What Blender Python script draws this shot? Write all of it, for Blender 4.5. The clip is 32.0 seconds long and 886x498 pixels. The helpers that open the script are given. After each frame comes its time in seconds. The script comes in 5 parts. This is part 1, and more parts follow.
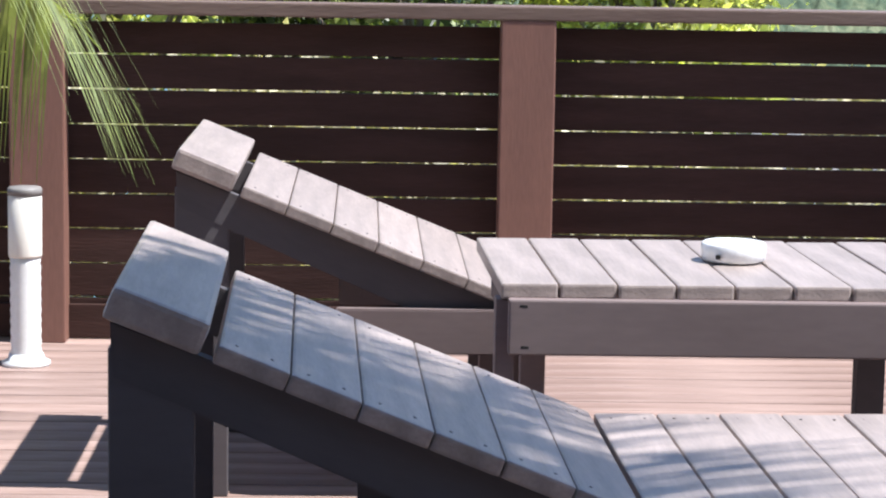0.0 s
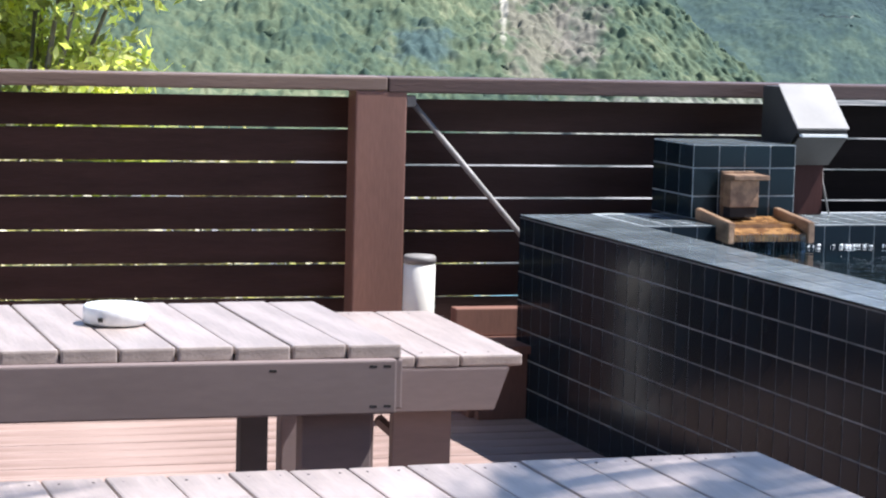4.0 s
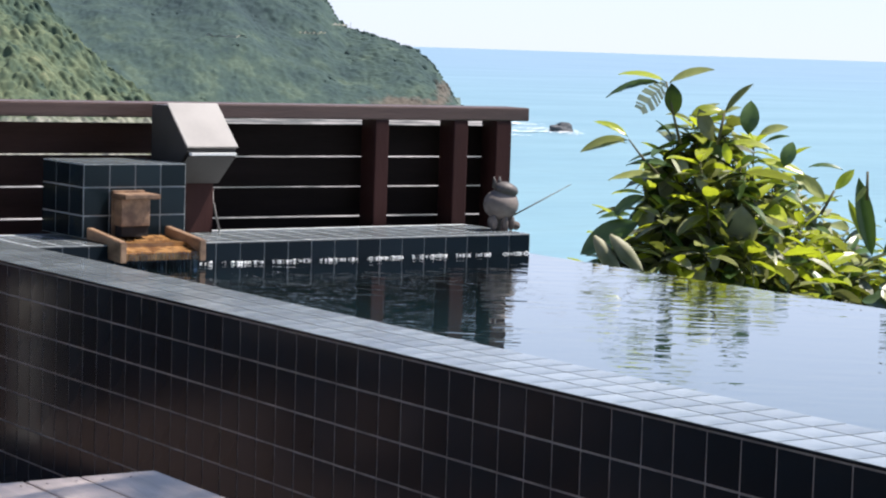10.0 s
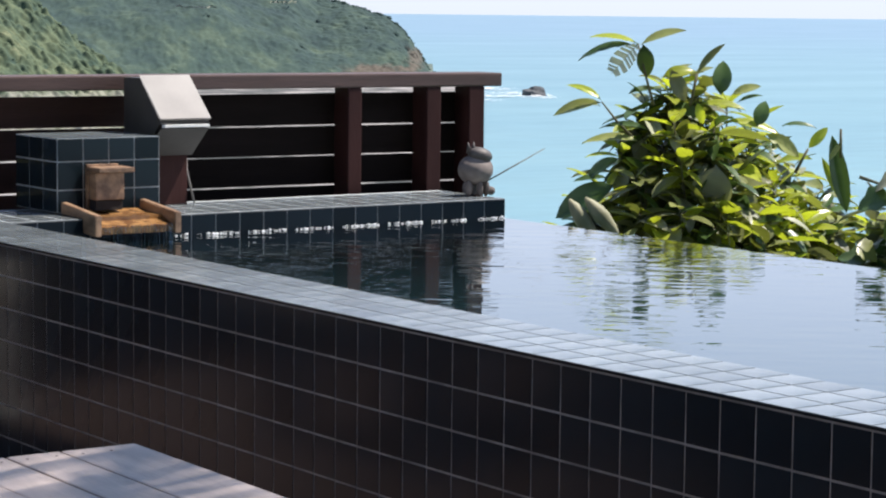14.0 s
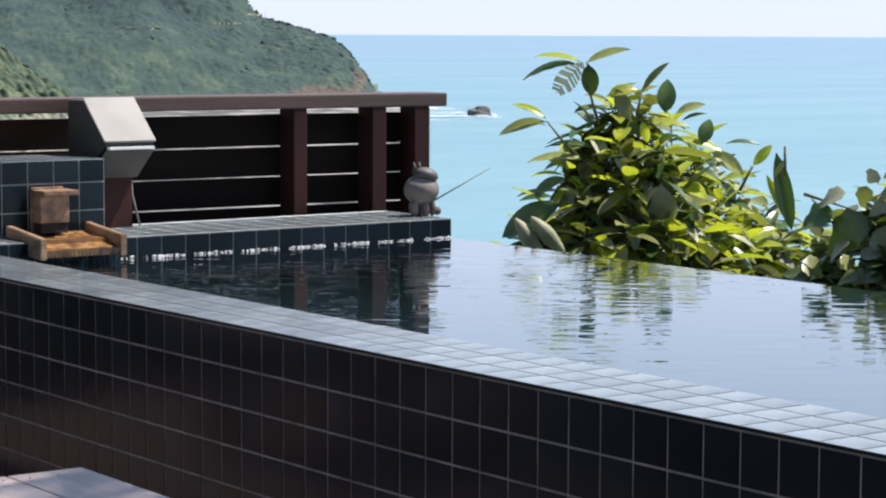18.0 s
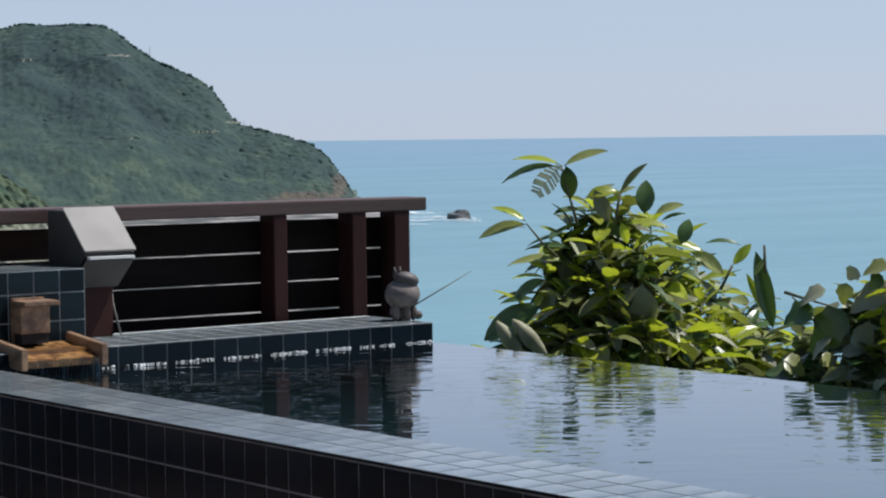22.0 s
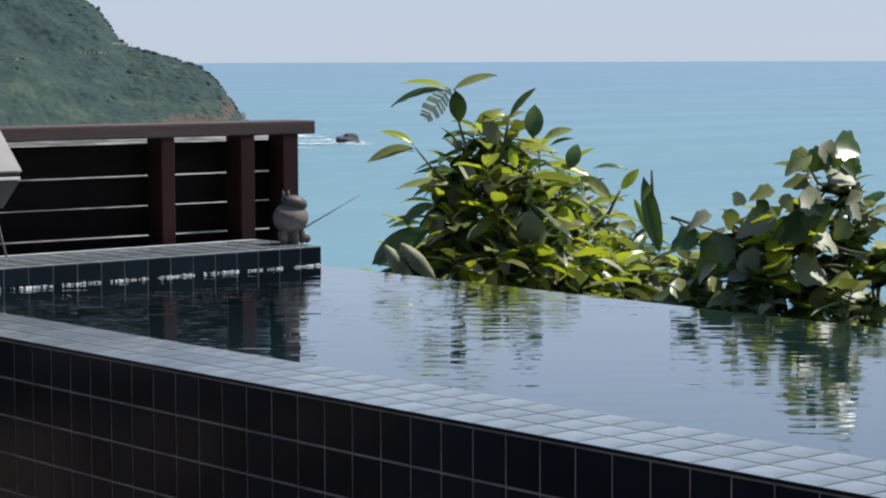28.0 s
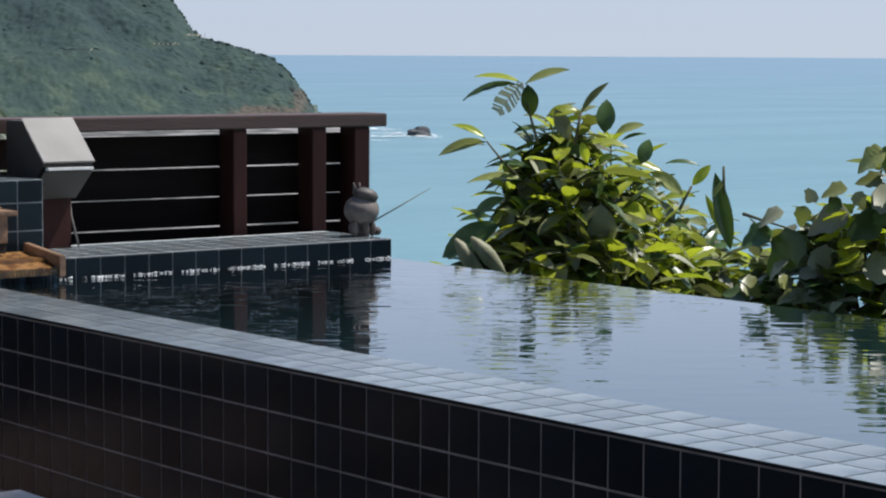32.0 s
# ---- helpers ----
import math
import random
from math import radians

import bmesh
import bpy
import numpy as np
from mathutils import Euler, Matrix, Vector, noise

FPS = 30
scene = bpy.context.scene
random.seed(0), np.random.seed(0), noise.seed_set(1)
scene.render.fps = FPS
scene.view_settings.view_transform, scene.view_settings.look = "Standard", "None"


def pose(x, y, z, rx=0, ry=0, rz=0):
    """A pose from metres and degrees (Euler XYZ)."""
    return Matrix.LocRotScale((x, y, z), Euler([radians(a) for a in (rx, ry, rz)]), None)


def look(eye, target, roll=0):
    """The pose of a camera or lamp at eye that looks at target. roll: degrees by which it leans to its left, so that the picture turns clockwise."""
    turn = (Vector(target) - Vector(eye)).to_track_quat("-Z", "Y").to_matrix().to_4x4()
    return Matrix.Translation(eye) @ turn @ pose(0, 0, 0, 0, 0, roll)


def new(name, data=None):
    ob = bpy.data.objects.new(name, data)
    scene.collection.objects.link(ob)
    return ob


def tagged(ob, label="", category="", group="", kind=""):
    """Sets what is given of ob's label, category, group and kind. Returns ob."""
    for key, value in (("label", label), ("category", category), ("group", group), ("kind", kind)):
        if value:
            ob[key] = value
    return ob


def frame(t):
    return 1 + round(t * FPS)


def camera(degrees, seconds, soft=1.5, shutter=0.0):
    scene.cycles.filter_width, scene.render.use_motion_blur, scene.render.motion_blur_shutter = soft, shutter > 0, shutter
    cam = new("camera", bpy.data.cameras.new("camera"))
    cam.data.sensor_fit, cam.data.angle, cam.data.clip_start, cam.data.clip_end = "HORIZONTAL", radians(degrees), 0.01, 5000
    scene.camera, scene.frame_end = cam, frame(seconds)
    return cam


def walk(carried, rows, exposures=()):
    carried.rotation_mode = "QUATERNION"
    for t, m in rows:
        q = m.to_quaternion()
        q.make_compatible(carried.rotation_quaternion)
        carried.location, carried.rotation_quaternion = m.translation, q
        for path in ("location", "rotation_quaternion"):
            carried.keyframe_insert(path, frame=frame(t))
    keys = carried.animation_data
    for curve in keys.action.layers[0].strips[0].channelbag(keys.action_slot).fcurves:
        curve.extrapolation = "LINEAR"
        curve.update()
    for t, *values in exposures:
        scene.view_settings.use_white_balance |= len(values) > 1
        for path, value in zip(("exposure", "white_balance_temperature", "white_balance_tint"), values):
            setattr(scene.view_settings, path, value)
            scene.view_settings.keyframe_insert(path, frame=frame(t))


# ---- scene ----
cam = camera(21.74, 32.0, soft=2.15)
EYE = 1.431
# seconds, azimuth, pitch, roll: the camera turns where it stands
PATH = [
    (0.0, 1.50, -8.01, -0.96),
    (0.5, 2.96, -7.70, -0.58),
    (1.0, 4.51, -7.49, -0.23),
    (1.5, 6.45, -7.25, -0.53),
    (2.0, 8.72, -6.98, -0.79),
    (2.5, 10.90, -6.68, -1.14),
    (3.0, 12.96, -6.43, -1.58),
    (3.5, 14.94, -6.24, -1.77),
    (4.0, 16.85, -6.13, -1.57),
    (4.5, 18.81, -6.06, -1.68),
    (6.5, 23.64, -5.57, -1.85),
    (7.0, 25.24, -5.40, -2.11),
    (7.5, 27.63, -5.24, -2.23),
    (8.0, 29.49, -5.17, -2.07),
    (8.5, 30.98, -5.09, -2.10),
    (9.0, 31.42, -5.08, -2.13),
    (9.5, 31.46, -5.14, -1.85),
    (10.0, 31.91, -5.21, -1.84),
    (10.5, 32.59, -5.29, -1.86),
    (11.0, 32.71, -5.43, -1.77),
    (11.5, 32.72, -5.64, -1.63),
    (12.0, 32.76, -5.78, -1.29),
    (12.5, 32.78, -5.86, -1.05),
    (13.0, 32.71, -5.90, -0.90),
    (13.5, 32.65, -5.95, -0.97),
    (14.0, 32.53, -6.03, -0.64),
    (14.5, 32.56, -6.22, -0.64),
    (16.5, 32.69, -6.80, -0.70),
    (17.0, 33.20, -6.60, -0.96),
    (17.5, 33.56, -6.01, -0.62),
    (18.0, 33.86, -5.52, -0.27),
    (18.5, 34.02, -4.97, -0.04),
    (19.0, 34.04, -4.31, 0.03),
    (19.5, 33.89, -3.71, 0.50),
    (20.0, 33.81, -3.07, 0.58),
    (20.5, 33.86, -2.61, 0.74),
    (21.0, 34.00, -2.35, 0.69),
    (21.5, 34.17, -2.72, 0.66),
    (22.0, 34.34, -2.94, 0.64),
    (22.5, 34.62, -3.00, 0.53),
    (23.0, 34.81, -3.05, 0.44),
    (23.5, 35.02, -3.16, 0.42),
    (24.0, 35.53, -3.35, 0.33),
    (24.5, 36.21, -3.57, 0.29),
    (25.0, 36.75, -3.68, 0.08),
    (25.5, 37.16, -3.80, 0.21),
    (27.5, 37.44, -4.64, 0.02),
    (28.0, 37.10, -4.85, 0.19),
    (28.5, 36.95, -4.93, 0.04),
    (29.0, 36.91, -5.01, 0.20),
    (29.5, 36.86, -5.04, -0.01),
    (30.0, 36.53, -5.05, 0.11),
    (30.5, 36.17, -5.06, 0.06),
    (31.0, 35.85, -5.10, 0.01),
    (31.5, 35.64, -5.09, -0.07),
    (32.0, 35.35, -5.01, -0.29),
]
walk(cam, [(t, pose(0, 0, EYE, 0, 0, -az) @ pose(0, 0, 0, 90 + pitch) @ pose(0, 0, 0, 0, 0, -roll)) for t, az, pitch, roll in PATH],
     exposures=[(0.0, 1.05, 5900, 11.5), (3.0, 1.16, 5900, 12), (4.0, 1.22, 5900, 12.5), (6.5, 1.7, 6080, 13.5), (8.0, 1.43, 6450, 16), (9.0, 1.03, 6450, 15.5), (13.0, 0.87, 6580, 14), (19.0, 0.85, 6500, 13), (20.0, 0.85, 6500, 13), (21.0, 0.33, 6300, 11.5),
                (23.0, 0.18, 6200, 11), (28.0, 0.26, 6280, 11.5), (32.0, 0.28, 6280, 11.5)])

# ---- daylight ----
SUN = Vector((0.55, -0.15, 1.0)).normalized()
world = bpy.data.worlds.new("day")
scene.world = world
world.use_nodes = True
wn = world.node_tree
sky = wn.nodes.new("ShaderNodeTexSky")
sky.sky_type = "NISHITA"
sky.sun_disc = False
sky.sun_elevation = math.asin(SUN.z)
sky.sun_rotation = math.atan2(SUN.x, SUN.y)
sky.air_density, sky.dust_density, sky.ozone_density = 0.8, 0.12, 1.5
# sea haze, white at the horizon all round and thinning upwards
way = wn.nodes.new("ShaderNodeTexCoord")
axes = wn.nodes.new("ShaderNodeSeparateXYZ")
wn.links.new(way.outputs["Generated"], axes.inputs[0])
height = wn.nodes.new("ShaderNodeMapRange")
height.interpolation_type = "SMOOTHSTEP"
height.inputs[1].default_value, height.inputs[2].default_value, height.inputs[3].default_value, height.inputs[4].default_value = 0.0, 0.7, 0.85, 0.0
wn.links.new(axes.outputs[2], height.inputs[0])
haze = wn.nodes.new("ShaderNodeMix")
haze.data_type = "RGBA"
haze.inputs[7].default_value = (4.1, 4.75, 5.85, 1)
wn.links.new(height.outputs[0], haze.inputs[0]), wn.links.new(sky.outputs[0], haze.inputs[6])
wn.links.new(haze.outputs[2], wn.nodes["Background"].inputs[0])
wn.nodes["Background"].inputs[1].default_value = 0.10
sun_data = bpy.data.lights.new("sun", "SUN")
sun_data.energy, sun_data.angle, sun_data.color = 5.0, radians(0.6), (1.0, 0.95, 0.87)
sun_lamp = new("sun", sun_data)
sun_lamp.matrix_world = look(SUN * 50, (0, 0, 0))


# ---- materials ----
def material(name, colour, rough=0.6, other=None, scale=8.0, bump=0.15, metal=0.0, stretch=(1, 1, 1), fine=60.0, random_amount=0.0,
             island=0.0, spec=0.5, low=0.35, high=0.65, grain_amount=0.08):
    """A surface with two scales of variation: broad patches of another colour, fine grain in the relief."""
    m = bpy.data.materials.new(name)
    m.use_nodes = True
    n, l = m.node_tree.nodes, m.node_tree.links
    b = n["Principled BSDF"]
    b.inputs["Roughness"].default_value, b.inputs["Metallic"].default_value = rough, metal
    b.inputs["Specular IOR Level"].default_value = spec
    co = n.new("ShaderNodeTexCoord")
    mp = n.new("ShaderNodeMapping")
    mp.inputs["Scale"].default_value = stretch
    l.new(co.outputs["Object"], mp.inputs[0])
    broad = n.new("ShaderNodeTexNoise")
    broad.inputs["Scale"].default_value, broad.inputs["Detail"].default_value = scale, 5
    grain = n.new("ShaderNodeTexNoise")
    grain.inputs["Scale"].default_value, grain.inputs["Detail"].default_value = fine, 4
    l.new(mp.outputs[0], broad.inputs[0]), l.new(mp.outputs[0], grain.inputs[0])
    ramp = n.new("ShaderNodeMapRange")
    ramp.inputs[1].default_value, ramp.inputs[2].default_value = low, high
    l.new(broad.outputs[0], ramp.inputs[0])
    mix = n.new("ShaderNodeMix")
    mix.data_type = "RGBA"
    mix.inputs[6].default_value = (*colour, 1)
    mix.inputs[7].default_value = (*(other or [c * 0.75 for c in colour]), 1)
    l.new(ramp.outputs[0], mix.inputs[0])
    out = mix.outputs[2]
    g2 = n.new("ShaderNodeMapRange")
    g2.inputs[1].default_value, g2.inputs[2].default_value, g2.inputs[3].default_value, g2.inputs[4].default_value = 0.3, 0.7, 1 - grain_amount, 1 + grain_amount
    l.new(grain.outputs[0], g2.inputs[0])
    hsv = n.new("ShaderNodeHueSaturation")
    l.new(out, hsv.inputs["Color"])
    value = g2.outputs[0]
    for amount, node, socket in ((random_amount, "ShaderNodeObjectInfo", "Random"), (island, "ShaderNodeNewGeometry", "Random Per Island")):
        if amount:
            info = n.new(node)
            r = n.new("ShaderNodeMapRange")
            r.inputs[3].default_value, r.inputs[4].default_value = 1 - amount, 1 + amount
            l.new(info.outputs[socket], r.inputs[0])
            mul = n.new("ShaderNodeMath")
            mul.operation = "MULTIPLY"
            l.new(value, mul.inputs[0]), l.new(r.outputs[0], mul.inputs[1])
            value = mul.outputs[0]
    l.new(value, hsv.inputs["Value"])
    l.new(hsv.outputs[0], b.inputs["Base Color"])
    rr = n.new("ShaderNodeMapRange")
    rr.inputs[3].default_value, rr.inputs[4].default_value = max(0.02, rough - 0.08), min(1, rough + 0.1)
    l.new(broad.outputs[0], rr.inputs[0]), l.new(rr.outputs[0], b.inputs["Roughness"])
    if bump:
        bp = n.new("ShaderNodeBump")
        bp.inputs["Strength"].default_value, bp.inputs["Distance"].default_value = min(bump, 1.0), max(0.004, (bump - 1) * 0.4)
        l.new(grain.outputs[0], bp.inputs["Height"]), l.new(bp.outputs[0], b.inputs["Normal"])
    return m


def leaf_material(name, colour, other, island=0.35, through_light=0.35, rough=0.4, per_object=0.0, patch=3.0, fine=36.0, relief=0.0, grain_amount=0.08):
    m = material(name, colour, rough, other, scale=patch, fine=fine, bump=relief, grain_amount=grain_amount, island=island, random_amount=per_object)
    n, l = m.node_tree.nodes, m.node_tree.links
    b = n["Principled BSDF"]
    tr = n.new("ShaderNodeBsdfTranslucent")
    mix = n.new("ShaderNodeMixShader")
    mix.inputs[0].default_value = through_light
    gain = n.new("ShaderNodeMix")
    gain.data_type, gain.blend_type = "RGBA", "MULTIPLY"
    gain.inputs[0].default_value = 1.0
    gain.inputs[7].default_value = (1.3, 1.35, 0.6, 1)
    col = b.inputs["Base Color"].links[0].from_socket
    l.new(col, gain.inputs[6]), l.new(gain.outputs[2], tr.inputs[0])
    l.new(b.outputs[0], mix.inputs[1]), l.new(tr.outputs[0], mix.inputs[2])
    l.new(mix.outputs[0], n["Material Output"].inputs[0])
    return m


GREY_WOOD = material("weathered grey wood", (0.385, 0.314, 0.28), 0.4, (0.29, 0.236, 0.21), 5, 0.25, stretch=(4, 0.6, 4), fine=30, random_amount=0.1, spec=0.9)
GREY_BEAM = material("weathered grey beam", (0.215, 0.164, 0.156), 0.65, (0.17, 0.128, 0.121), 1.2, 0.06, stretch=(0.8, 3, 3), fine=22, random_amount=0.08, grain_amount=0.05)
# Darker copy of the grey beam, shade on these parts put into the colour.
SHADED_BEAM = material("grey beam darkened as shade", (0.10, 0.09, 0.095), 0.65, (0.075, 0.067, 0.072), 1.2, 0.06, stretch=(0.8, 3, 3), fine=22, random_amount=0.08, grain_amount=0.05)
BROWN_POST = material("brown stained post", (0.225, 0.113, 0.083), 0.5, (0.195, 0.097, 0.072), 3, 0.15, stretch=(3, 3, 0.5), fine=40, random_amount=0.05)
BROWN_BOARD = material("brown stained board", (0.058, 0.032, 0.027), 0.6, (0.042, 0.024, 0.02), 4, 0.35, stretch=(0.5, 3, 4), fine=40, random_amount=0.15, spec=0.12)
# Darker post, board and rail copies: shade by the pool put into the colour.
SHADED_POST = material("brown stained post darkened as shade", (0.046, 0.018, 0.016), 0.6, (0.034, 0.013, 0.012), 4, 0.2, stretch=(3, 3, 0.5), fine=40, random_amount=0.05, spec=0.15)
SHADED_BOARD = material("brown stained board darkened as shade", (0.014, 0.0095, 0.0085), 0.7, (0.010, 0.007, 0.006), 4, 0.35, stretch=(0.5, 3, 4), fine=40, random_amount=0.15, spec=0.08)
BROWN_RAIL = material("brown stained rail", (0.18, 0.124, 0.097), 0.5, (0.136, 0.088, 0.068), 3, 0.3, stretch=(0.5, 4, 4), fine=40, random_amount=0.05)
SHADED_RAIL = material("brown stained rail darkened as shade", (0.085, 0.05, 0.042), 0.5, (0.062, 0.036, 0.03), 3, 0.3, stretch=(0.5, 4, 4), fine=40, random_amount=0.05)
DECK = material("sun bleached deck plank", (0.40, 0.285, 0.245), 0.6, (0.25, 0.165, 0.135), 2.2, 0.35, stretch=(0.6, 5, 5), fine=30, random_amount=0.17)
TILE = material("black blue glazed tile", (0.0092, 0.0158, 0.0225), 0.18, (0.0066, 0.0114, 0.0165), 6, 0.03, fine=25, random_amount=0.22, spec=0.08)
TEAL_TILE = material("dark teal glazed tile", (0.0115, 0.020, 0.0255), 0.2, (0.0075, 0.0135, 0.018), 6, 0.05, fine=25, random_amount=0.3, spec=0.15)
# Wet tile like the wall's, but paled: sky sheen put into the colour.
SHEEN_COPING = material("wet coping tile paled as sky sheen", (0.2, 0.225, 0.235), 0.2, (0.07, 0.09, 0.1), 7, 0.22, stretch=(1, 0.4, 1), fine=26, random_amount=0.22, spec=0.8, low=0.42, high=0.6)
SHEEN_COPING.node_tree.nodes["Principled BSDF"].inputs["Coat Weight"].default_value = 0.35
SHEEN_COPING.node_tree.nodes["Principled BSDF"].inputs["Coat Roughness"].default_value = 0.12
GROUT = material("grey cement grout", (0.23, 0.243, 0.25), 0.85, (0.12, 0.13, 0.136), 11, 0.5)
WET_GROUT = material("wet dark grout", (0.12, 0.135, 0.135), 0.35, (0.07, 0.08, 0.08), 14, 0.3, spec=0.8)
PALE_GROUT = material("limed pale grout", (0.40, 0.43, 0.44), 0.85, (0.25, 0.275, 0.285), 14, 0.5)
BASIN = material("dark pool basin tile", (0.03, 0.085, 0.1), 0.4, (0.02, 0.06, 0.08), 3, 0.1)
CEDAR = material("wet cedar wood", (0.32, 0.2, 0.12), 0.45, (0.13, 0.075, 0.045), 9, 0.4, stretch=(3, 1, 3), fine=40)
WET_CEDAR = material("soaked orange cedar", (0.33, 0.18, 0.07), 0.2, (0.12, 0.055, 0.022), 22, 0.4, fine=40)
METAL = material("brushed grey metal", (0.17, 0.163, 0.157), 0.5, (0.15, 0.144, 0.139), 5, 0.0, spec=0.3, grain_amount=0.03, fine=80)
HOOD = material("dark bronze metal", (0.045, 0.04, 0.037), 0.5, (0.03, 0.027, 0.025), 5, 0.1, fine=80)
PALE_METAL = material("pale metal lip", (0.8, 0.8, 0.78), 0.4, (0.74, 0.74, 0.72), 6, 0.0, grain_amount=0.03)
WHITE_PLASTIC = material("white frosted plastic", (0.86, 0.82, 0.73), 0.4, (0.82, 0.78, 0.69), 6, 0.0, grain_amount=0.02)
GREY_CAP = material("grey cast cap", (0.27, 0.25, 0.235), 0.55, (0.2, 0.185, 0.17), 8, 0.1)
CERAMIC = material("white glazed ceramic", (0.85, 0.85, 0.84), 0.25, (0.8, 0.8, 0.79), 6, 0.03)
DARK = material("dark gap", (0.02, 0.018, 0.018), 0.9, (0.015, 0.012, 0.012), 6, 0.1)
DARK_STONEWARE = material("smoked grey stoneware", (0.085, 0.075, 0.07), 0.6, (0.05, 0.045, 0.042), 9, 0.4)
STONEWARE = material("unglazed grey stoneware", (0.2, 0.17, 0.155), 0.8, (0.075, 0.06, 0.055), 9, 0.4)
ROPE = material("greyed bamboo rod", (0.16, 0.16, 0.13), 0.6, (0.1, 0.1, 0.08), 9, 0.2)
SOIL = material("dark hillside soil", (0.09, 0.11, 0.05), 0.95, (0.05, 0.07, 0.03), 0.6, 0.5, fine=9)
HILL_SOIL = material("hillside scrub", (0.14, 0.18, 0.08), 0.95, (0.10, 0.145, 0.07), 0.02, 0.2, fine=0.3)
CLIFF = material("bare pale cliff rock", (0.33, 0.31, 0.26), 0.95, (0.15, 0.17, 0.12), 0.35, 0.5, fine=0.8)
ROCK = material("dark wet sea rock", (0.07, 0.075, 0.08), 0.8, (0.045, 0.05, 0.055), 0.2, 0.5, fine=1.0)
# White beads of this colour are drawn as sun glints on the water.
GLINT_BEADS = material("white sun glint beads", (0.92, 0.94, 0.95), 0.08, (0.85, 0.88, 0.9), 40, 0.1)
FOAM = material("white sea foam", (0.9, 0.92, 0.93), 0.8, (0.75, 0.82, 0.85), 0.3, 0.1, fine=1.5)


def woods_material(name, colours, broad, clump, fine):
    """Tree canopy from afar: clumps of several greens in broad drifts, finely grained."""
    m = material(name, colours[1], 0.95, colours[2], scale=broad, fine=fine, bump=0.0, spec=0.15, grain_amount=0.15)
    n, l = m.node_tree.nodes, m.node_tree.links
    co = n.new("ShaderNodeTexCoord")
    drift, tuft = n.new("ShaderNodeTexNoise"), n.new("ShaderNodeTexNoise")
    drift.inputs["Scale"].default_value, drift.inputs["Detail"].default_value = broad, 3
    tuft.inputs["Scale"].default_value, tuft.inputs["Detail"].default_value, tuft.inputs["Roughness"].default_value = clump, 5, 0.62
    both = n.new("ShaderNodeMath")
    both.operation = "MULTIPLY_ADD"
    both.inputs[1].default_value = 0.55
    half = n.new("ShaderNodeMath")
    half.operation = "MULTIPLY"
    half.inputs[1].default_value = 0.45
    l.new(co.outputs["Object"], drift.inputs[0]), l.new(co.outputs["Object"], tuft.inputs[0])
    l.new(drift.outputs[0], half.inputs[0]), l.new(tuft.outputs[0], both.inputs[0]), l.new(half.outputs[0], both.inputs[2])
    ramp = n.new("ShaderNodeValToRGB")
    e = ramp.color_ramp.elements
    e[0].position, e[0].color = 0.39, (*colours[0], 1)
    e[1].position, e[1].color = 0.62, (*colours[3], 1)
    for at, c in ((0.47, colours[1]), (0.56, colours[2])):
        e.new(at).color = (*c, 1)
    l.new(both.outputs[0], ramp.inputs[0])
    hue = next(x for x in n if x.bl_idname == "ShaderNodeHueSaturation")
    l.new(ramp.outputs[0], hue.inputs["Color"])
    return m


WOODS = woods_material("hillside woods", ((0.036, 0.06, 0.046), (0.062, 0.088, 0.056), (0.093, 0.117, 0.068), (0.155, 0.17, 0.1)), 0.035, 0.3, 1.8)
# Bluish greens: the haze of distance is put into the colour.
FAR_WOODS = woods_material("haze tinted distant woods", ((0.028, 0.047, 0.049), (0.035, 0.058, 0.055), (0.045, 0.071, 0.060), (0.067, 0.096, 0.072)), 0.014, 0.13, 0.8)
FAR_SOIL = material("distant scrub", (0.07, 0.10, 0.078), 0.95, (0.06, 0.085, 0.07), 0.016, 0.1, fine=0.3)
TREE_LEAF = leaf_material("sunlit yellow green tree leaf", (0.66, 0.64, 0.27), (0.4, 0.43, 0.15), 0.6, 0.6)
# Darker tree leaf copy: the crowns' shaded hollows put into the colour.
SHADED_LEAF = leaf_material("tree leaf darkened as shade", (0.28, 0.32, 0.1), (0.055, 0.08, 0.024), 0.8, 0.3)
DRY_LEAF = leaf_material("dry straw coloured leaf", (0.66, 0.6, 0.42), (0.36, 0.32, 0.2), 0.6, 0.3)
BARK = material("grey brown bark", (0.27, 0.22, 0.17), 0.9, (0.17, 0.135, 0.105), 9, 0.6, stretch=(4, 4, 1))
LEAF_DARK = leaf_material("glossy dark green leaf", (0.062, 0.108, 0.03), (0.04, 0.074, 0.021), 0.0, 0.16, 0.3, 0.35)
LEAF_MID = leaf_material("glossy mid green leaf", (0.225, 0.245, 0.08), (0.15, 0.17, 0.052), 0.0, 0.24, 0.34, 0.4)
LEAF_LIME = leaf_material("young lime green leaf", (0.37, 0.41, 0.05), (0.26, 0.32, 0.035), 0.0, 0.4, 0.28, 0.25)
# Paled leaf: the sky's sheen on flat leaves is put into the colour.
LEAF_SHEEN = leaf_material("grey green leaf paled as sky sheen", (0.27, 0.28, 0.185), (0.16, 0.178, 0.105), 0.0, 0.16, 0.5, 0.3)
EATEN_LEAF = leaf_material("bleached leaf veins", (0.55, 0.56, 0.48), (0.38, 0.4, 0.32), 0.0, 0.2, 0.6)
BUD = material("pale green closed bud", (0.29, 0.27, 0.16), 0.6, (0.15, 0.155, 0.08), 14, 0.4)
STEM = material("green brown stem", (0.12, 0.12, 0.05), 0.7, (0.08, 0.07, 0.035), 12, 0.3)
PALM_LEAF = leaf_material("palm leaflet", (0.3, 0.33, 0.13), (0.2, 0.25, 0.08), 0.35, 0.3, 0.25)


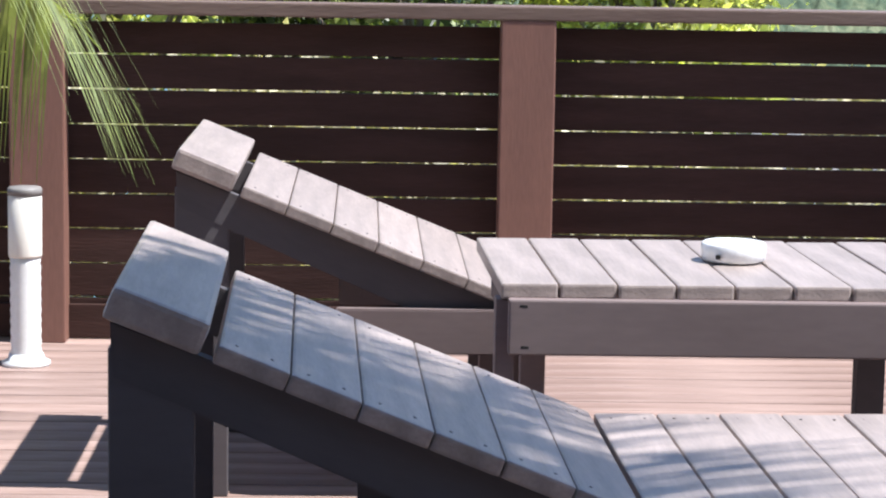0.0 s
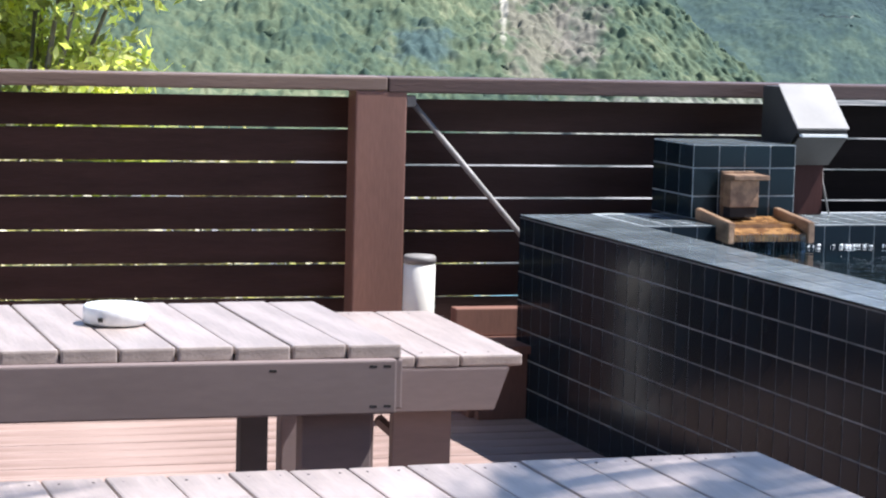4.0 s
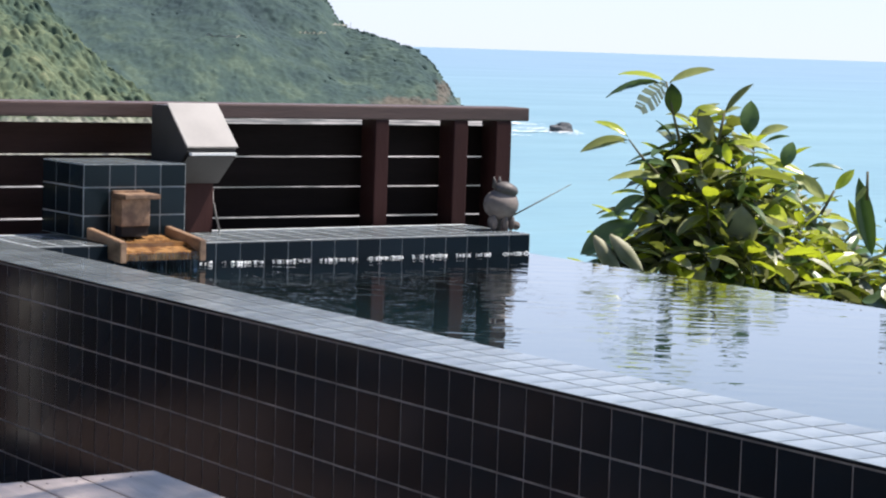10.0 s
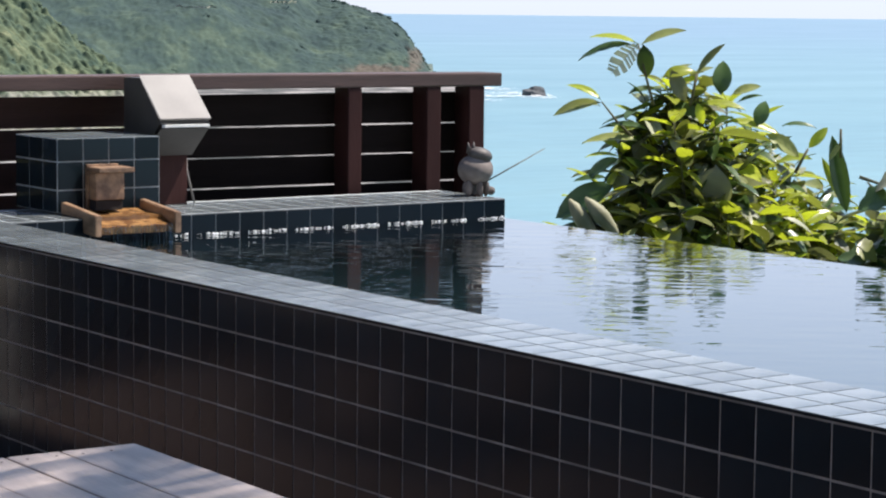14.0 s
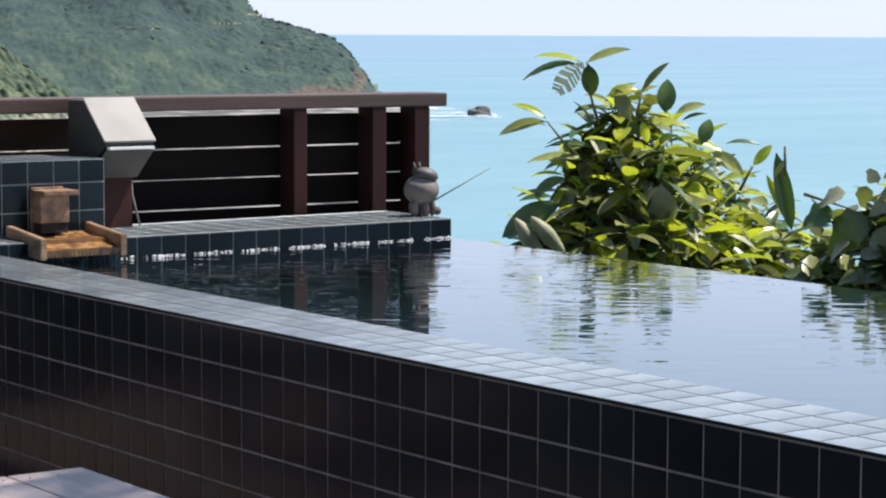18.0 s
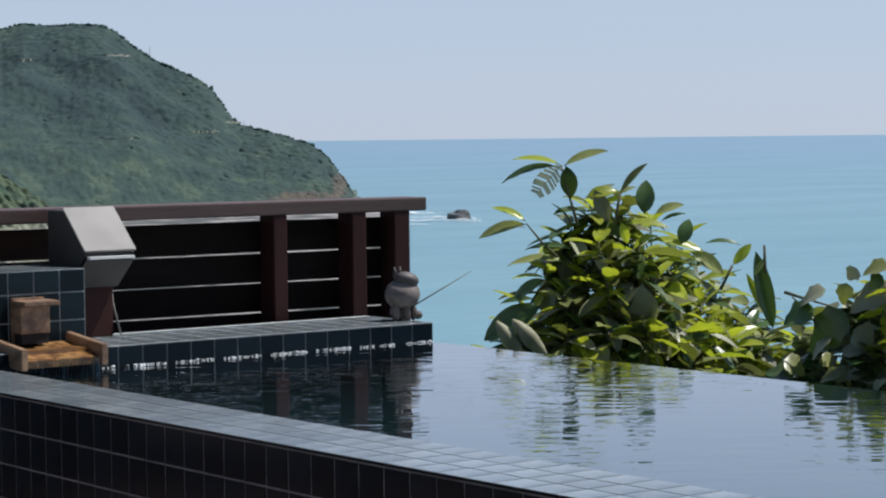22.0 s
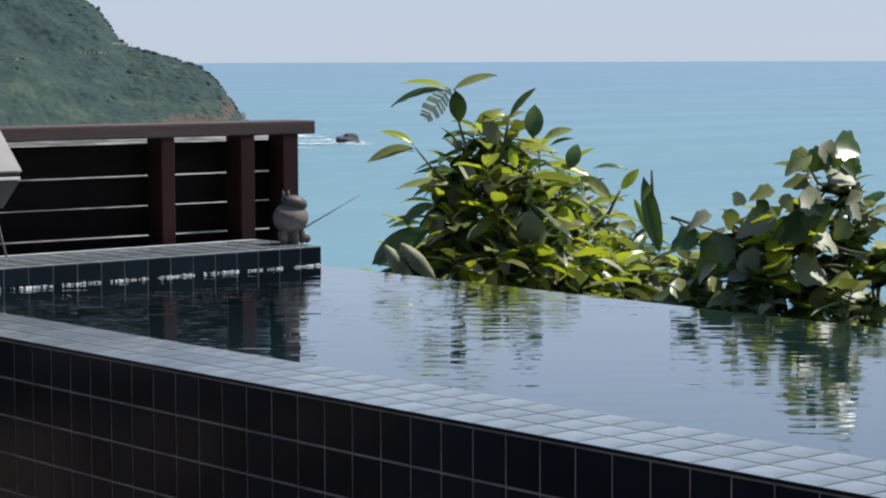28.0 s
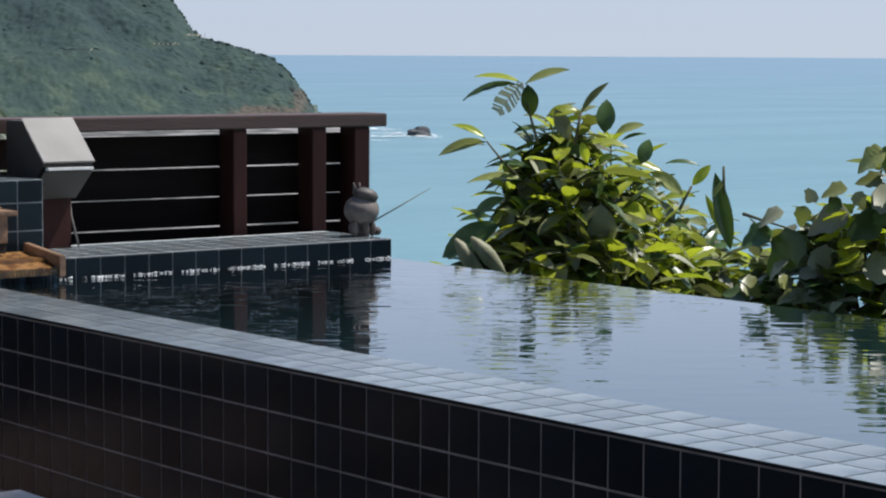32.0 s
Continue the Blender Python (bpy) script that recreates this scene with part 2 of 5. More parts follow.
def water_material(name, tint, scale, strength, distance, sheer=False):
    """Water: a mirror that grows with the slant, over dark depth or, where sheer, tinted sight."""
    m = bpy.data.materials.new(name)
    m.use_nodes = True
    n, l = m.node_tree.nodes, m.node_tree.links
    n.remove(n["Principled BSDF"])
    co = n.new("ShaderNodeTexCoord")
    mp = n.new("ShaderNodeMapping")
    mp.vector_type = "TEXTURE"
    mp.inputs["Rotation"].default_value = (0, 0, radians(-40))
    mp.inputs["Scale"].default_value = (1.5, 0.6, 1.0)
    wave = n.new("ShaderNodeTexNoise")
    wave.inputs["Scale"].default_value, wave.inputs["Detail"].default_value = scale, 2.2
    bp = n.new("ShaderNodeBump")
    bp.inputs["Strength"].default_value, bp.inputs["Distance"].default_value = strength, distance
    if not sheer:
        # the spout stirs the water at the far wall
        along = n.new("ShaderNodeSeparateXYZ")
        stir = n.new("ShaderNodeMapRange")
        stir.inputs[1].default_value, stir.inputs[2].default_value, stir.inputs[3].default_value, stir.inputs[4].default_value = -3.5, -0.5, strength * 0.62, min(1.0, strength * 1.5)
        gust = n.new("ShaderNodeTexNoise")
        gust.inputs["Scale"].default_value, gust.inputs["Detail"].default_value = 1.6, 2
        patchy = n.new("ShaderNodeMapRange")
        patchy.inputs[1].default_value, patchy.inputs[2].default_value, patchy.inputs[3].default_value, patchy.inputs[4].default_value = 0.35, 0.65, 0.35, 1.5
        gusty = n.new("ShaderNodeMath")
        gusty.operation = "MULTIPLY"
        l.new(co.outputs["Object"], gust.inputs[0]), l.new(gust.outputs[0], patchy.inputs[0])
        l.new(stir.outputs[0], gusty.inputs[0]), l.new(patchy.outputs[0], gusty.inputs[1])
        l.new(co.outputs["Object"], along.inputs[0]), l.new(along.outputs[1], stir.inputs[0]), l.new(gusty.outputs[0], bp.inputs["Strength"])
    fr = n.new("ShaderNodeFresnel")
    fr.inputs["IOR"].default_value = 1.33
    clear = n.new("ShaderNodeBsdfTransparent" if sheer else "ShaderNodeBsdfDiffuse")
    clear.inputs[0].default_value = (*tint, 1)
    shine = n.new("ShaderNodeBsdfGlossy")
    shine.inputs["Roughness"].default_value = 0.015
    mix = n.new("ShaderNodeMixShader")
    l.new(co.outputs["Object"], mp.inputs[0]), l.new(mp.outputs[0], wave.inputs[0]), l.new(wave.outputs[0], bp.inputs["Height"])
    l.new(bp.outputs[0], shine.inputs["Normal"])
    gain = n.new("ShaderNodeMath")
    gain.operation, gain.use_clamp = "MULTIPLY", True
    gain.inputs[1].default_value = 1.85
    l.new(fr.outputs[0], gain.inputs[0]), l.new(gain.outputs[0], mix.inputs[0]), l.new(clear.outputs[0], mix.inputs[1]), l.new(shine.outputs[0], mix.inputs[2])
    l.new(mix.outputs[0], n["Material Output"].inputs[0])
    return m


POOL_WATER = water_material("still pool water", (0.02, 0.057, 0.068), 7.0, 0.33, 0.009)
SHEER_WATER = water_material("thin running water", (0.85, 0.9, 0.9), 30.0, 0.5, 0.004, True)
SEA = material("turquoise sea", (0.138, 0.265, 0.30), 0.4, (0.12, 0.235, 0.283), 0.01, 0.0, stretch=(1, 2.5, 1), fine=0.12, spec=0.35)
sn, sl = SEA.node_tree.nodes, SEA.node_tree.links
# Bluer with distance: sky reflection at the far slant put into the colour.
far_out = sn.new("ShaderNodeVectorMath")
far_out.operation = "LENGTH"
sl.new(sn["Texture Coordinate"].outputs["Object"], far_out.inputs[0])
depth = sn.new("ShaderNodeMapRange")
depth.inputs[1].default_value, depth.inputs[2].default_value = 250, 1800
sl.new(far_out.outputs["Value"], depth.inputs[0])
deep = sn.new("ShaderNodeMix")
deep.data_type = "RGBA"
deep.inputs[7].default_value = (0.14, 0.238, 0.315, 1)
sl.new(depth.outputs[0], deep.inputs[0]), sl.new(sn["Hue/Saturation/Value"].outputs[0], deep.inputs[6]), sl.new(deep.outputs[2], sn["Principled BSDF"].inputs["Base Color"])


# ---- builders ----
def finish(bm, name, mat, smooth=False):
    me = bpy.data.meshes.new(name)
    bmesh.ops.recalc_face_normals(bm, faces=bm.faces)
    bm.to_mesh(me)
    bm.free()
    for p in me.polygons:
        p.use_smooth = smooth
    me.materials.append(mat)
    return me


def part(name, bm, mat, parent, label="", m=None, smooth=False):
    """One mesh object under a thing or a part."""
    ob = new(name, finish(bm, name, mat, smooth) if isinstance(bm, bmesh.types.BMesh) else bm)
    ob.parent = parent
    if m is not None:
        ob.matrix_basis = m
    return tagged(ob, label=label)


def thing(name, label, category, m=None, group="", kind=""):
    ob = new(name)
    if m is not None:
        ob.matrix_basis = m
    return tagged(ob, label=label, category=category, group=group, kind=kind)


def box(x0, x1, y0, y1, z0, z1, bevel=0.004, bm=None, turn=None):
    """A block between two corners with eased edges; turn: a matrix laid on it."""
    out = bm or bmesh.new()
    m = Matrix.Translation(((x0 + x1) / 2, (y0 + y1) / 2, (z0 + z1) / 2)) @ Matrix.Diagonal((x1 - x0, y1 - y0, z1 - z0, 1))
    made = bmesh.ops.create_cube(out, size=1, matrix=(turn or Matrix()) @ m)
    if bevel:
        edges = list({e for v in made["verts"] for e in v.link_edges})
        bmesh.ops.bevel(out, geom=edges, offset=bevel, segments=2, affect="EDGES", profile=0.6)
    return out


def lathe(profile, steps=28, bm=None):
    """A turned shape from (radius, height) pairs."""
    out = bm or bmesh.new()
    rings = []
    for r, z in profile:
        rings.append([out.verts.new((r * math.cos(a * math.tau / steps), r * math.sin(a * math.tau / steps), z)) for a in range(steps)])
    for lo, hi in zip(rings, rings[1:]):
        for i in range(steps):
            out.faces.new((lo[i], lo[(i + 1) % steps], hi[(i + 1) % steps], hi[i]))
    out.faces.new(rings[0][::-1]), out.faces.new(rings[-1])
    return out


def tube(points, radii, sides=8, bm=None):
    """A tapered tube along points."""
    out = bm or bmesh.new()
    rings = []
    for i, p in enumerate(points):
        p = Vector(p)
        d = (Vector(points[min(i + 1, len(points) - 1)]) - Vector(points[max(i - 1, 0)])).normalized()
        q = d.to_track_quat("Z", "Y")
        rings.append([out.verts.new(p + q @ Vector((radii[i] * math.cos(a * math.tau / sides), radii[i] * math.sin(a * math.tau / sides), 0))) for a in range(sides)])
    for lo, hi in zip(rings, rings[1:]):
        for i in range(sides):
            out.faces.new((lo[i], lo[(i + 1) % sides], hi[(i + 1) % sides], hi[i]))
    out.faces.new(rings[0][::-1]), out.faces.new(rings[-1])
    return out


def prism(outline, depth, axis="Y", bevel=0.003):
    """An outline of (a, b) pairs pushed along an axis: for Y, a is x and b is z."""
    out = bmesh.new()
    place = (lambda a, b, d: (a, d, b)) if axis == "Y" else (lambda a, b, d: (d, a, b))
    lo = [out.verts.new(place(a, b, depth[0])) for a, b in outline]
    hi = [out.verts.new(place(a, b, depth[1])) for a, b in outline]
    out.faces.new(lo[::-1]), out.faces.new(hi)
    for i in range(len(lo)):
        j = (i + 1) % len(lo)
        out.faces.new((lo[i], lo[j], hi[j], hi[i]))
    if bevel:
        bmesh.ops.bevel(out, geom=list(out.edges), offset=bevel, segments=2, affect="EDGES")
    return out


def mesh_np(name, verts, tris, mat, smooth=False):
    me = bpy.data.meshes.new(name)
    me.vertices.add(len(verts)), me.loops.add(tris.size), me.polygons.add(len(tris))
    k = tris.shape[1]
    me.vertices.foreach_set("co", np.ascontiguousarray(verts, dtype=np.float32).ravel())
    me.loops.foreach_set("vertex_index", np.ascontiguousarray(tris, dtype=np.int32).ravel())
    me.polygons.foreach_set("loop_start", np.arange(0, tris.size, k, dtype=np.int32))
    me.polygons.foreach_set("use_smooth", np.full(len(tris), smooth, dtype=bool))
    me.update(calc_edges=True)
    me.materials.append(mat)
    return me


def aim(az, el, r):
    """A place r metres off at an azimuth and elevation seen from the eye."""
    return Vector((r * math.sin(radians(az)), r * math.cos(radians(az)), EYE + r * math.tan(radians(el))))


# ---- sea, ground and hills ----
SEA_Z = -17.8
bm = bmesh.new()
ring = [bm.verts.new((4900 * math.sin(a * math.tau / 96), 4900 * math.cos(a * math.tau / 96), SEA_Z)) for a in range(96)]
bm.faces.new(ring)
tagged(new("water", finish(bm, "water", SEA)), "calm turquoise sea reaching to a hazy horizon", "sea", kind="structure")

# the slope on which the terrace stands, falling to the sea
xs = np.array([-60, -40, -20, -8, -3, 0, 2, 4, 5.4, 6.2, 8, 11, 16, 24, 34, 60], float)
ys = np.array([-60, -30, -10, 0, 3, 6, 8.2, 9.5, 11, 14, 18, 24, 32, 45, 70, 120], float)
verts, faces = [], []
for y in ys:
    for x in xs:
        east = max(0.0, x - 5.4) * 0.75
        north = max(0.0, y - 9) * 0.30
        z = -0.55 - (east if y < 8 else 0) - max(north, 0) - (0.8 * max(0, x - 2.5) if y >= 8 else 0)
        verts.append((x, y, max(z, SEA_Z - 1) + 0.15 * noise.noise(Vector((x, y, 0)) * 0.3)))
for j in range(len(ys) - 1):
    for i in range(len(xs) - 1):
        a = j * len(xs) + i
        faces.append((a, a + 1, a + 1 + len(xs), a + len(xs)))
ground = new("ground", mesh_np("ground", np.array(verts), np.array(faces), SOIL, True))
tagged(ground, "dark soil slope falling from the terrace to the sea", "ground", kind="structure")


def crowd(name, places, sizes, mat, rng, parent):
    """A wood seen from afar: one soft lumpy crown at every place, joined."""
    ico = bmesh.new()
    bmesh.ops.create_icosphere(ico, subdivisions=2, radius=1)
    base = np.array([v.co for v in ico.verts])
    tri = np.array([[v.index for v in f.verts] for f in ico.faces])
    ico.free()
    n = len(places)
    v = base[None] * (1 + 0.24 * rng.normal(0, 1, (n, len(base), 1)))
    squash = np.stack([rng.uniform(0.8, 1.3, n), rng.uniform(0.8, 1.3, n), rng.uniform(0.6, 1.1, n)], -1)
    v = v * squash[:, None] * np.asarray(sizes)[:, None, None] + np.asarray(places)[:, None]
    t = tri[None] + (np.arange(n) * len(base))[:, None, None]
    ob = part(name, mesh_np(name, v.reshape(-1, 3), t.reshape(-1, 3), mat, True), None, parent)
    return tagged(ob, kind="stuff")


def hill(name, label, az0, az1, outline, r_shore, r_ridge, shore_el, mat, tree_mat, trees, size, seed, lumps, relief):
    """A wooded hill between two azimuths under a skyline of (azimuth, elevation)."""
    rng = np.random.default_rng(seed)
    oa, oe = [p[0] for p in outline], [p[1] for p in outline]

    def spot(az, s):
        r0, r1 = np.interp(az, (az0, az1), r_shore), np.interp(az, (az0, az1), r_ridge)
        r = r0 + (r1 - r0) * s
        top = EYE + r1 * math.tan(radians(float(np.interp(az, oa, oe)) - 0.1))
        z0 = SEA_Z - 0.5
        z = z0 + max(0.0, top - z0) * (s ** 0.85)
        bump = (noise.noise(Vector((az * 0.42 + s * 1.1, s * 3.2, seed))) + 0.45 * noise.noise(Vector((az * 0.8 - s, s * 8, seed + 4)))) * lumps * s * (1.0 - s) * 4.0 * min(1.0, max(0.0, top - z0) / 45) ** 1.5
        return (r * math.sin(radians(az)), r * math.cos(radians(az)), z + bump)

    base = thing(name, label, "hill", kind="structure")
    na, ns = 90, 30
    v = np.array([spot(az0 + (az1 - az0) * i / na, j / ns) for j in range(ns + 1) for i in range(na + 1)])
    # the far side drops to the sea, so that the hill is closed
    back = v[-(na + 1):].copy()
    back[:, :2] *= 1.25
    back[:, 2] = SEA_Z - 1
    v = np.concatenate([v, back])
    f = np.array([(j * (na + 1) + i, j * (na + 1) + i + 1, (j + 1) * (na + 1) + i + 1, (j + 1) * (na + 1) + i) for j in range(ns + 1) for i in range(na)])
    part("slope", mesh_np("slope", v, f, mat, True), None, base)
    # the canopy: a billowing sheet of crowns over the slope
    ca, cs = 600, 170
    v = []
    for j in range(cs + 1):
        for i in range(ca + 1):
            p = Vector(spot(az0 + (az1 - az0) * i / ca, j / cs))
            d = size * (relief * (0.6 * abs(noise.noise(p / (2.6 * size))) + 0.5 * abs(noise.noise(p / (1.25 * size)))) + 0.2 + 0.06 * noise.noise(p / (0.6 * size)))
            out = Vector((p.x, p.y, 0)).normalized() * d * 0.6
            v.append((p.x - out.x, p.y - out.y, p.z + d))
    k = np.arange(cs)[:, None] * (ca + 1) + np.arange(ca)[None]
    f = np.stack([k, k + 1, k + ca + 2, k + ca + 1], -1).reshape(-1, 4)
    tagged(part("canopy", mesh_np("canopy", np.array(v), f, tree_mat, True), None, base), kind="stuff")
    places, sizes = [], []
    for _ in range(trees):
        p = spot(rng.uniform(az0, az1), rng.random() ** 0.8)
        places.append((p[0], p[1], p[2] - 0.1 * size)), sizes.append(size * (0.3 + 0.6 * rng.random() ** 2))
    for i in range(900):
        p = spot(az0 + (az1 - az0) * rng.random(), 1.0)
        places.append((p[0], p[1], p[2] + 0.3 * size)), sizes.append(size * rng.uniform(0.2, 0.5))
    crowd("woods", places, sizes, tree_mat, rng, base)
    return base, spot


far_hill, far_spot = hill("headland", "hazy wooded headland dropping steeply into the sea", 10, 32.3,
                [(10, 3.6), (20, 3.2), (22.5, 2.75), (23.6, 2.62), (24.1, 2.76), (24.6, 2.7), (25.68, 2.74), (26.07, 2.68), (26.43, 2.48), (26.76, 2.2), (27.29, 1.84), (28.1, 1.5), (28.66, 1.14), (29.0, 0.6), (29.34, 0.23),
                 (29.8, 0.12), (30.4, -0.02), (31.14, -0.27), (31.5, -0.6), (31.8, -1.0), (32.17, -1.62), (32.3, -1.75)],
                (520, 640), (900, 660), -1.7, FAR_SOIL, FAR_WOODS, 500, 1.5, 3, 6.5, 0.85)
near_hill, near_spot = hill("near_hill", "sunlit green wooded hillside with a bare pale cliff", 2, 25.1,
                  [(2, 4.5), (15, 3.4), (19, 2.2), (21.0, 1.3), (21.89, 0.64), (22.4, 0.1), (22.9, -0.45), (23.6, -1.0), (24.48, -1.63), (25.1, -2.2)],
                  (250, 330), (430, 345), -2.3, HILL_SOIL, WOODS, 900, 1.1, 7, 5.0, 1.9)


def slope_at(place, az, el):
    """How far up a hill the eye meets an elevation."""
    return min((abs(math.degrees(math.atan2(place(az, k / 90)[2] - EYE, math.hypot(*place(az, k / 90)[:2]))) - el), k) for k in range(91))[1] / 90


def bare_or_shadow_patch(mat, az, el, wide, high, colour, ragged=0.7, grain=0.25, place=near_spot):
    """Bare ground or dry scrub showing through the woods of a hill, or a painted shadow, ragged at its rim."""
    n, l = mat.node_tree.nodes, mat.node_tree.links
    p = place(az, slope_at(place, az, el))
    r = math.hypot(p[0], p[1])
    co = n.new("ShaderNodeTexCoord")
    mp = n.new("ShaderNodeMapping")
    mp.vector_type = "TEXTURE"
    mp.inputs["Location"].default_value = p
    mp.inputs["Rotation"].default_value = (0, 0, radians(-az))
    mp.inputs["Scale"].default_value = (r * radians(wide), 60.0, r * radians(high))
    size = n.new("ShaderNodeVectorMath")
    size.operation = "LENGTH"
    rim = n.new("ShaderNodeTexNoise")
    rim.inputs["Scale"].default_value, rim.inputs["Detail"].default_value = grain, 8
    add = n.new("ShaderNodeMath")
    add.operation = "MULTIPLY_ADD"
    add.inputs[1].default_value = 2 * ragged
    edge = n.new("ShaderNodeMapRange")
    edge.inputs[1].default_value, edge.inputs[2].default_value, edge.inputs[3].default_value, edge.inputs[4].default_value = 0.5 + ragged, 1.25 + ragged, 0.8, 0.0
    l.new(co.outputs["Object"], mp.inputs[0]), l.new(mp.outputs[0], size.inputs[0]), l.new(co.outputs["Object"], rim.inputs[0])
    l.new(rim.outputs[0], add.inputs[0]), l.new(size.outputs["Value"], add.inputs[2]), l.new(add.outputs[0], edge.inputs[0])
    mix = n.new("ShaderNodeMix")
    mix.data_type = "RGBA"
    mix.inputs[7].default_value = (*colour, 1)
    hue = next(x for x in n if x.bl_idname == "ShaderNodeHueSaturation")
    l.new(hue.inputs["Color"].links[0].from_socket, mix.inputs[6]), l.new(edge.outputs[0], mix.inputs[0]), l.new(mix.outputs[2], hue.inputs["Color"])


# the first, dark blue patch is a rock's shadow put into the colour
bare_or_shadow_patch(WOODS, 16.2, -1.0, 0.85, 0.5, (0.05, 0.08, 0.08), 1.6)
bare_or_shadow_patch(WOODS, 19.0, -0.8, 0.8, 1.2, (0.165, 0.15, 0.115), 2.0)
bare_or_shadow_patch(WOODS, 20.2, -0.6, 0.55, 0.7, (0.16, 0.145, 0.12), 1.8)
bare_or_shadow_patch(WOODS, 22.3, -2.75, 4.5, 0.5, (0.3, 0.285, 0.25), 0.7, 0.4)
bare_or_shadow_patch(WOODS, 18.2, 0.1, 0.10, 0.95, (0.5, 0.46, 0.38), 1.0, 0.5)
bare_or_shadow_patch(WOODS, 18.45, 0.5, 0.09, 0.4, (0.42, 0.39, 0.32), 1.2, 0.5)
bare_or_shadow_patch(FAR_WOODS, 30.9, -1.6, 0.9, 0.16, (0.105, 0.085, 0.068), 1.2, 0.3, far_spot)
bare_or_shadow_patch(FAR_WOODS, 31.8, -1.3, 0.2, 0.3, (0.10, 0.085, 0.07), 1.2, 0.3, far_spot)


def hill_road(az0, az1, el, seed):
    """A pale road wall cut into the headland."""
    bm = bmesh.new()
    prev = None
    for i in range(13):
        az = az0 + (az1 - az0) * i / 12
        best = slope_at(far_spot, az, el)
        p = Vector(far_spot(az, best))
        p = p - Vector((p.x, p.y, 0)).normalized() * 3.2 + Vector((0, 0, 1.4))
        pair = [bm.verts.new(p), bm.verts.new(p + Vector((0, 0, 0.5 + 0.2 * math.sin(i * 1.9 + seed))))]
        if prev:
            bm.faces.new((prev[0], pair[0], pair[1], prev[1]))
        prev = pair
    part("road_wall", bm, CLIFF, far_hill, "pale concrete wall of a coast road")


hill_road(25.9, 26.9, -0.25, 0)
hill_road(28.2, 28.85, -0.1, 2)
hill_road(29.0, 29.35, 0.12, 3)
hill_road(23.8, 24.5, 1.68, 4)
hill_road(25.95, 26.7, 1.78, 5)
for az, el, hgt in ((27.17, 1.85, 3.2), (29.45, 0.1, 1.7)):
    p = Vector(far_spot(az, slope_at(far_spot, az, el)))
    mast = new("mast", finish(tube([(0, 0, -2.0), (0, 0, hgt * 0.6), (0, 0, hgt + 1.0)], [0.14, 0.08, 0.04], 6), "mast", METAL, True))
    mast.location = p
    tagged(mast, "thin grey mast on the ridge of the headland", "mast", group="masts")

# pale stony shore with surf at the foot of the hills
BEACH = material("pale stones and surf", (0.24, 0.225, 0.215), 0.9, (0.035, 0.04, 0.036), 0.13, 0.5, fine=0.5, low=0.42, high=0.58, grain_amount=0.25)
v, f = [], []
for j, (lo, hi) in enumerate(((70, 105), (170, 260), (265, 420), (330, 640))):
    for i in range(61):
        az = 6 + i * 0.458
        r = lo + (hi - lo) * (i / 60) + 14 * noise.noise(Vector((i * 0.35, j * 2.0, 0)))
        v.append((r * math.sin(radians(az)), r * math.cos(radians(az)), SEA_Z + (-0.4, 0.3, 0.5, 0.3)[j] + 0.5 * noise.noise(Vector((i, j, 5)))))
for j in range(3):
    for i in range(60):
        f.append((j * 61 + i, j * 61 + i + 1, (j + 1) * 61 + i + 1, (j + 1) * 61 + i))
tagged(new("shore", mesh_np("shore", np.array(v), np.array(f), BEACH, True)), "pale stony shore with white surf below the hills", "shore", kind="structure")

# a rock and white water off the headland
rng = np.random.default_rng(5)
for az, el, w, hgt in ((34.76, -2.2, 2.7, 1.9),):
    r = (EYE - SEA_Z) / math.tan(radians(-el))
    p = aim(az, el, r)
    bm = bmesh.new()
    bmesh.ops.create_icosphere(bm, subdivisions=3, radius=1)
    for v in bm.verts:
        v.co = Vector((v.co.x * w, v.co.y * w * 0.8, v.co.z * hgt)) * (1 + 0.45 * noise.noise(v.co * 1.7 + Vector((3, 1, 0))))
    ob = new("sea_rock", finish(bm, "sea_rock", ROCK))
    ob.location = (p.x, p.y, SEA_Z)
    tagged(ob, "dark wet rock standing in white surf", "rock")


def foam_patch(az, el, length, width, seed):
    r = (EYE - SEA_Z) / math.tan(radians(-el))
    p = aim(az, el, r)
    bm = bmesh.new()
    drops = random.Random(seed + 60)
    for k in range(60):
        a, q = drops.uniform(0, math.tau), drops.random() ** 0.6
        cx, cy, size = length * q * math.cos(a), width * q * math.sin(a), drops.uniform(0.02, 0.13) * (1.15 - q)
        bm.faces.new([bm.verts.new((cx + length * size * (1 + 0.5 * drops.random()) * math.cos(c * math.tau / 9), cy + width * size * (0.7 + 0.6 * drops.random()) * math.sin(c * math.tau / 9), 0.003 * k)) for c in range(9)])
    ob = new("surf_foam", finish(bm, "surf_foam", FOAM))
    ob.matrix_basis = pose(p.x, p.y, SEA_Z + 0.05 + 0.01 * seed, 0, 0, -az)
    tagged(ob, "white surf foam on the sea near the rock", "sea foam", group="surf foam", kind="stuff")


for i, (az, el, a, b) in enumerate(((34.7, -2.22, 5.2, 9), (34.2, -2.15, 4.5, 6), (33.6, -2.05, 6, 7), (33.2, -1.93, 5, 9), (32.7, -1.82, 5, 10), (33.9, -2.24, 5.5, 5),
                                    (33.2, -2.16, 5, 4), (32.2, -1.72, 4, 9), (35.1, -2.27, 2.2, 4), (32.9, -2.02, 3, 5), (33.4, -2.35, 5, 3), (36.2, -4.9, 1.4, 1.2))):
    foam_patch(az, el, a * 1.4, b * 1.5, i)


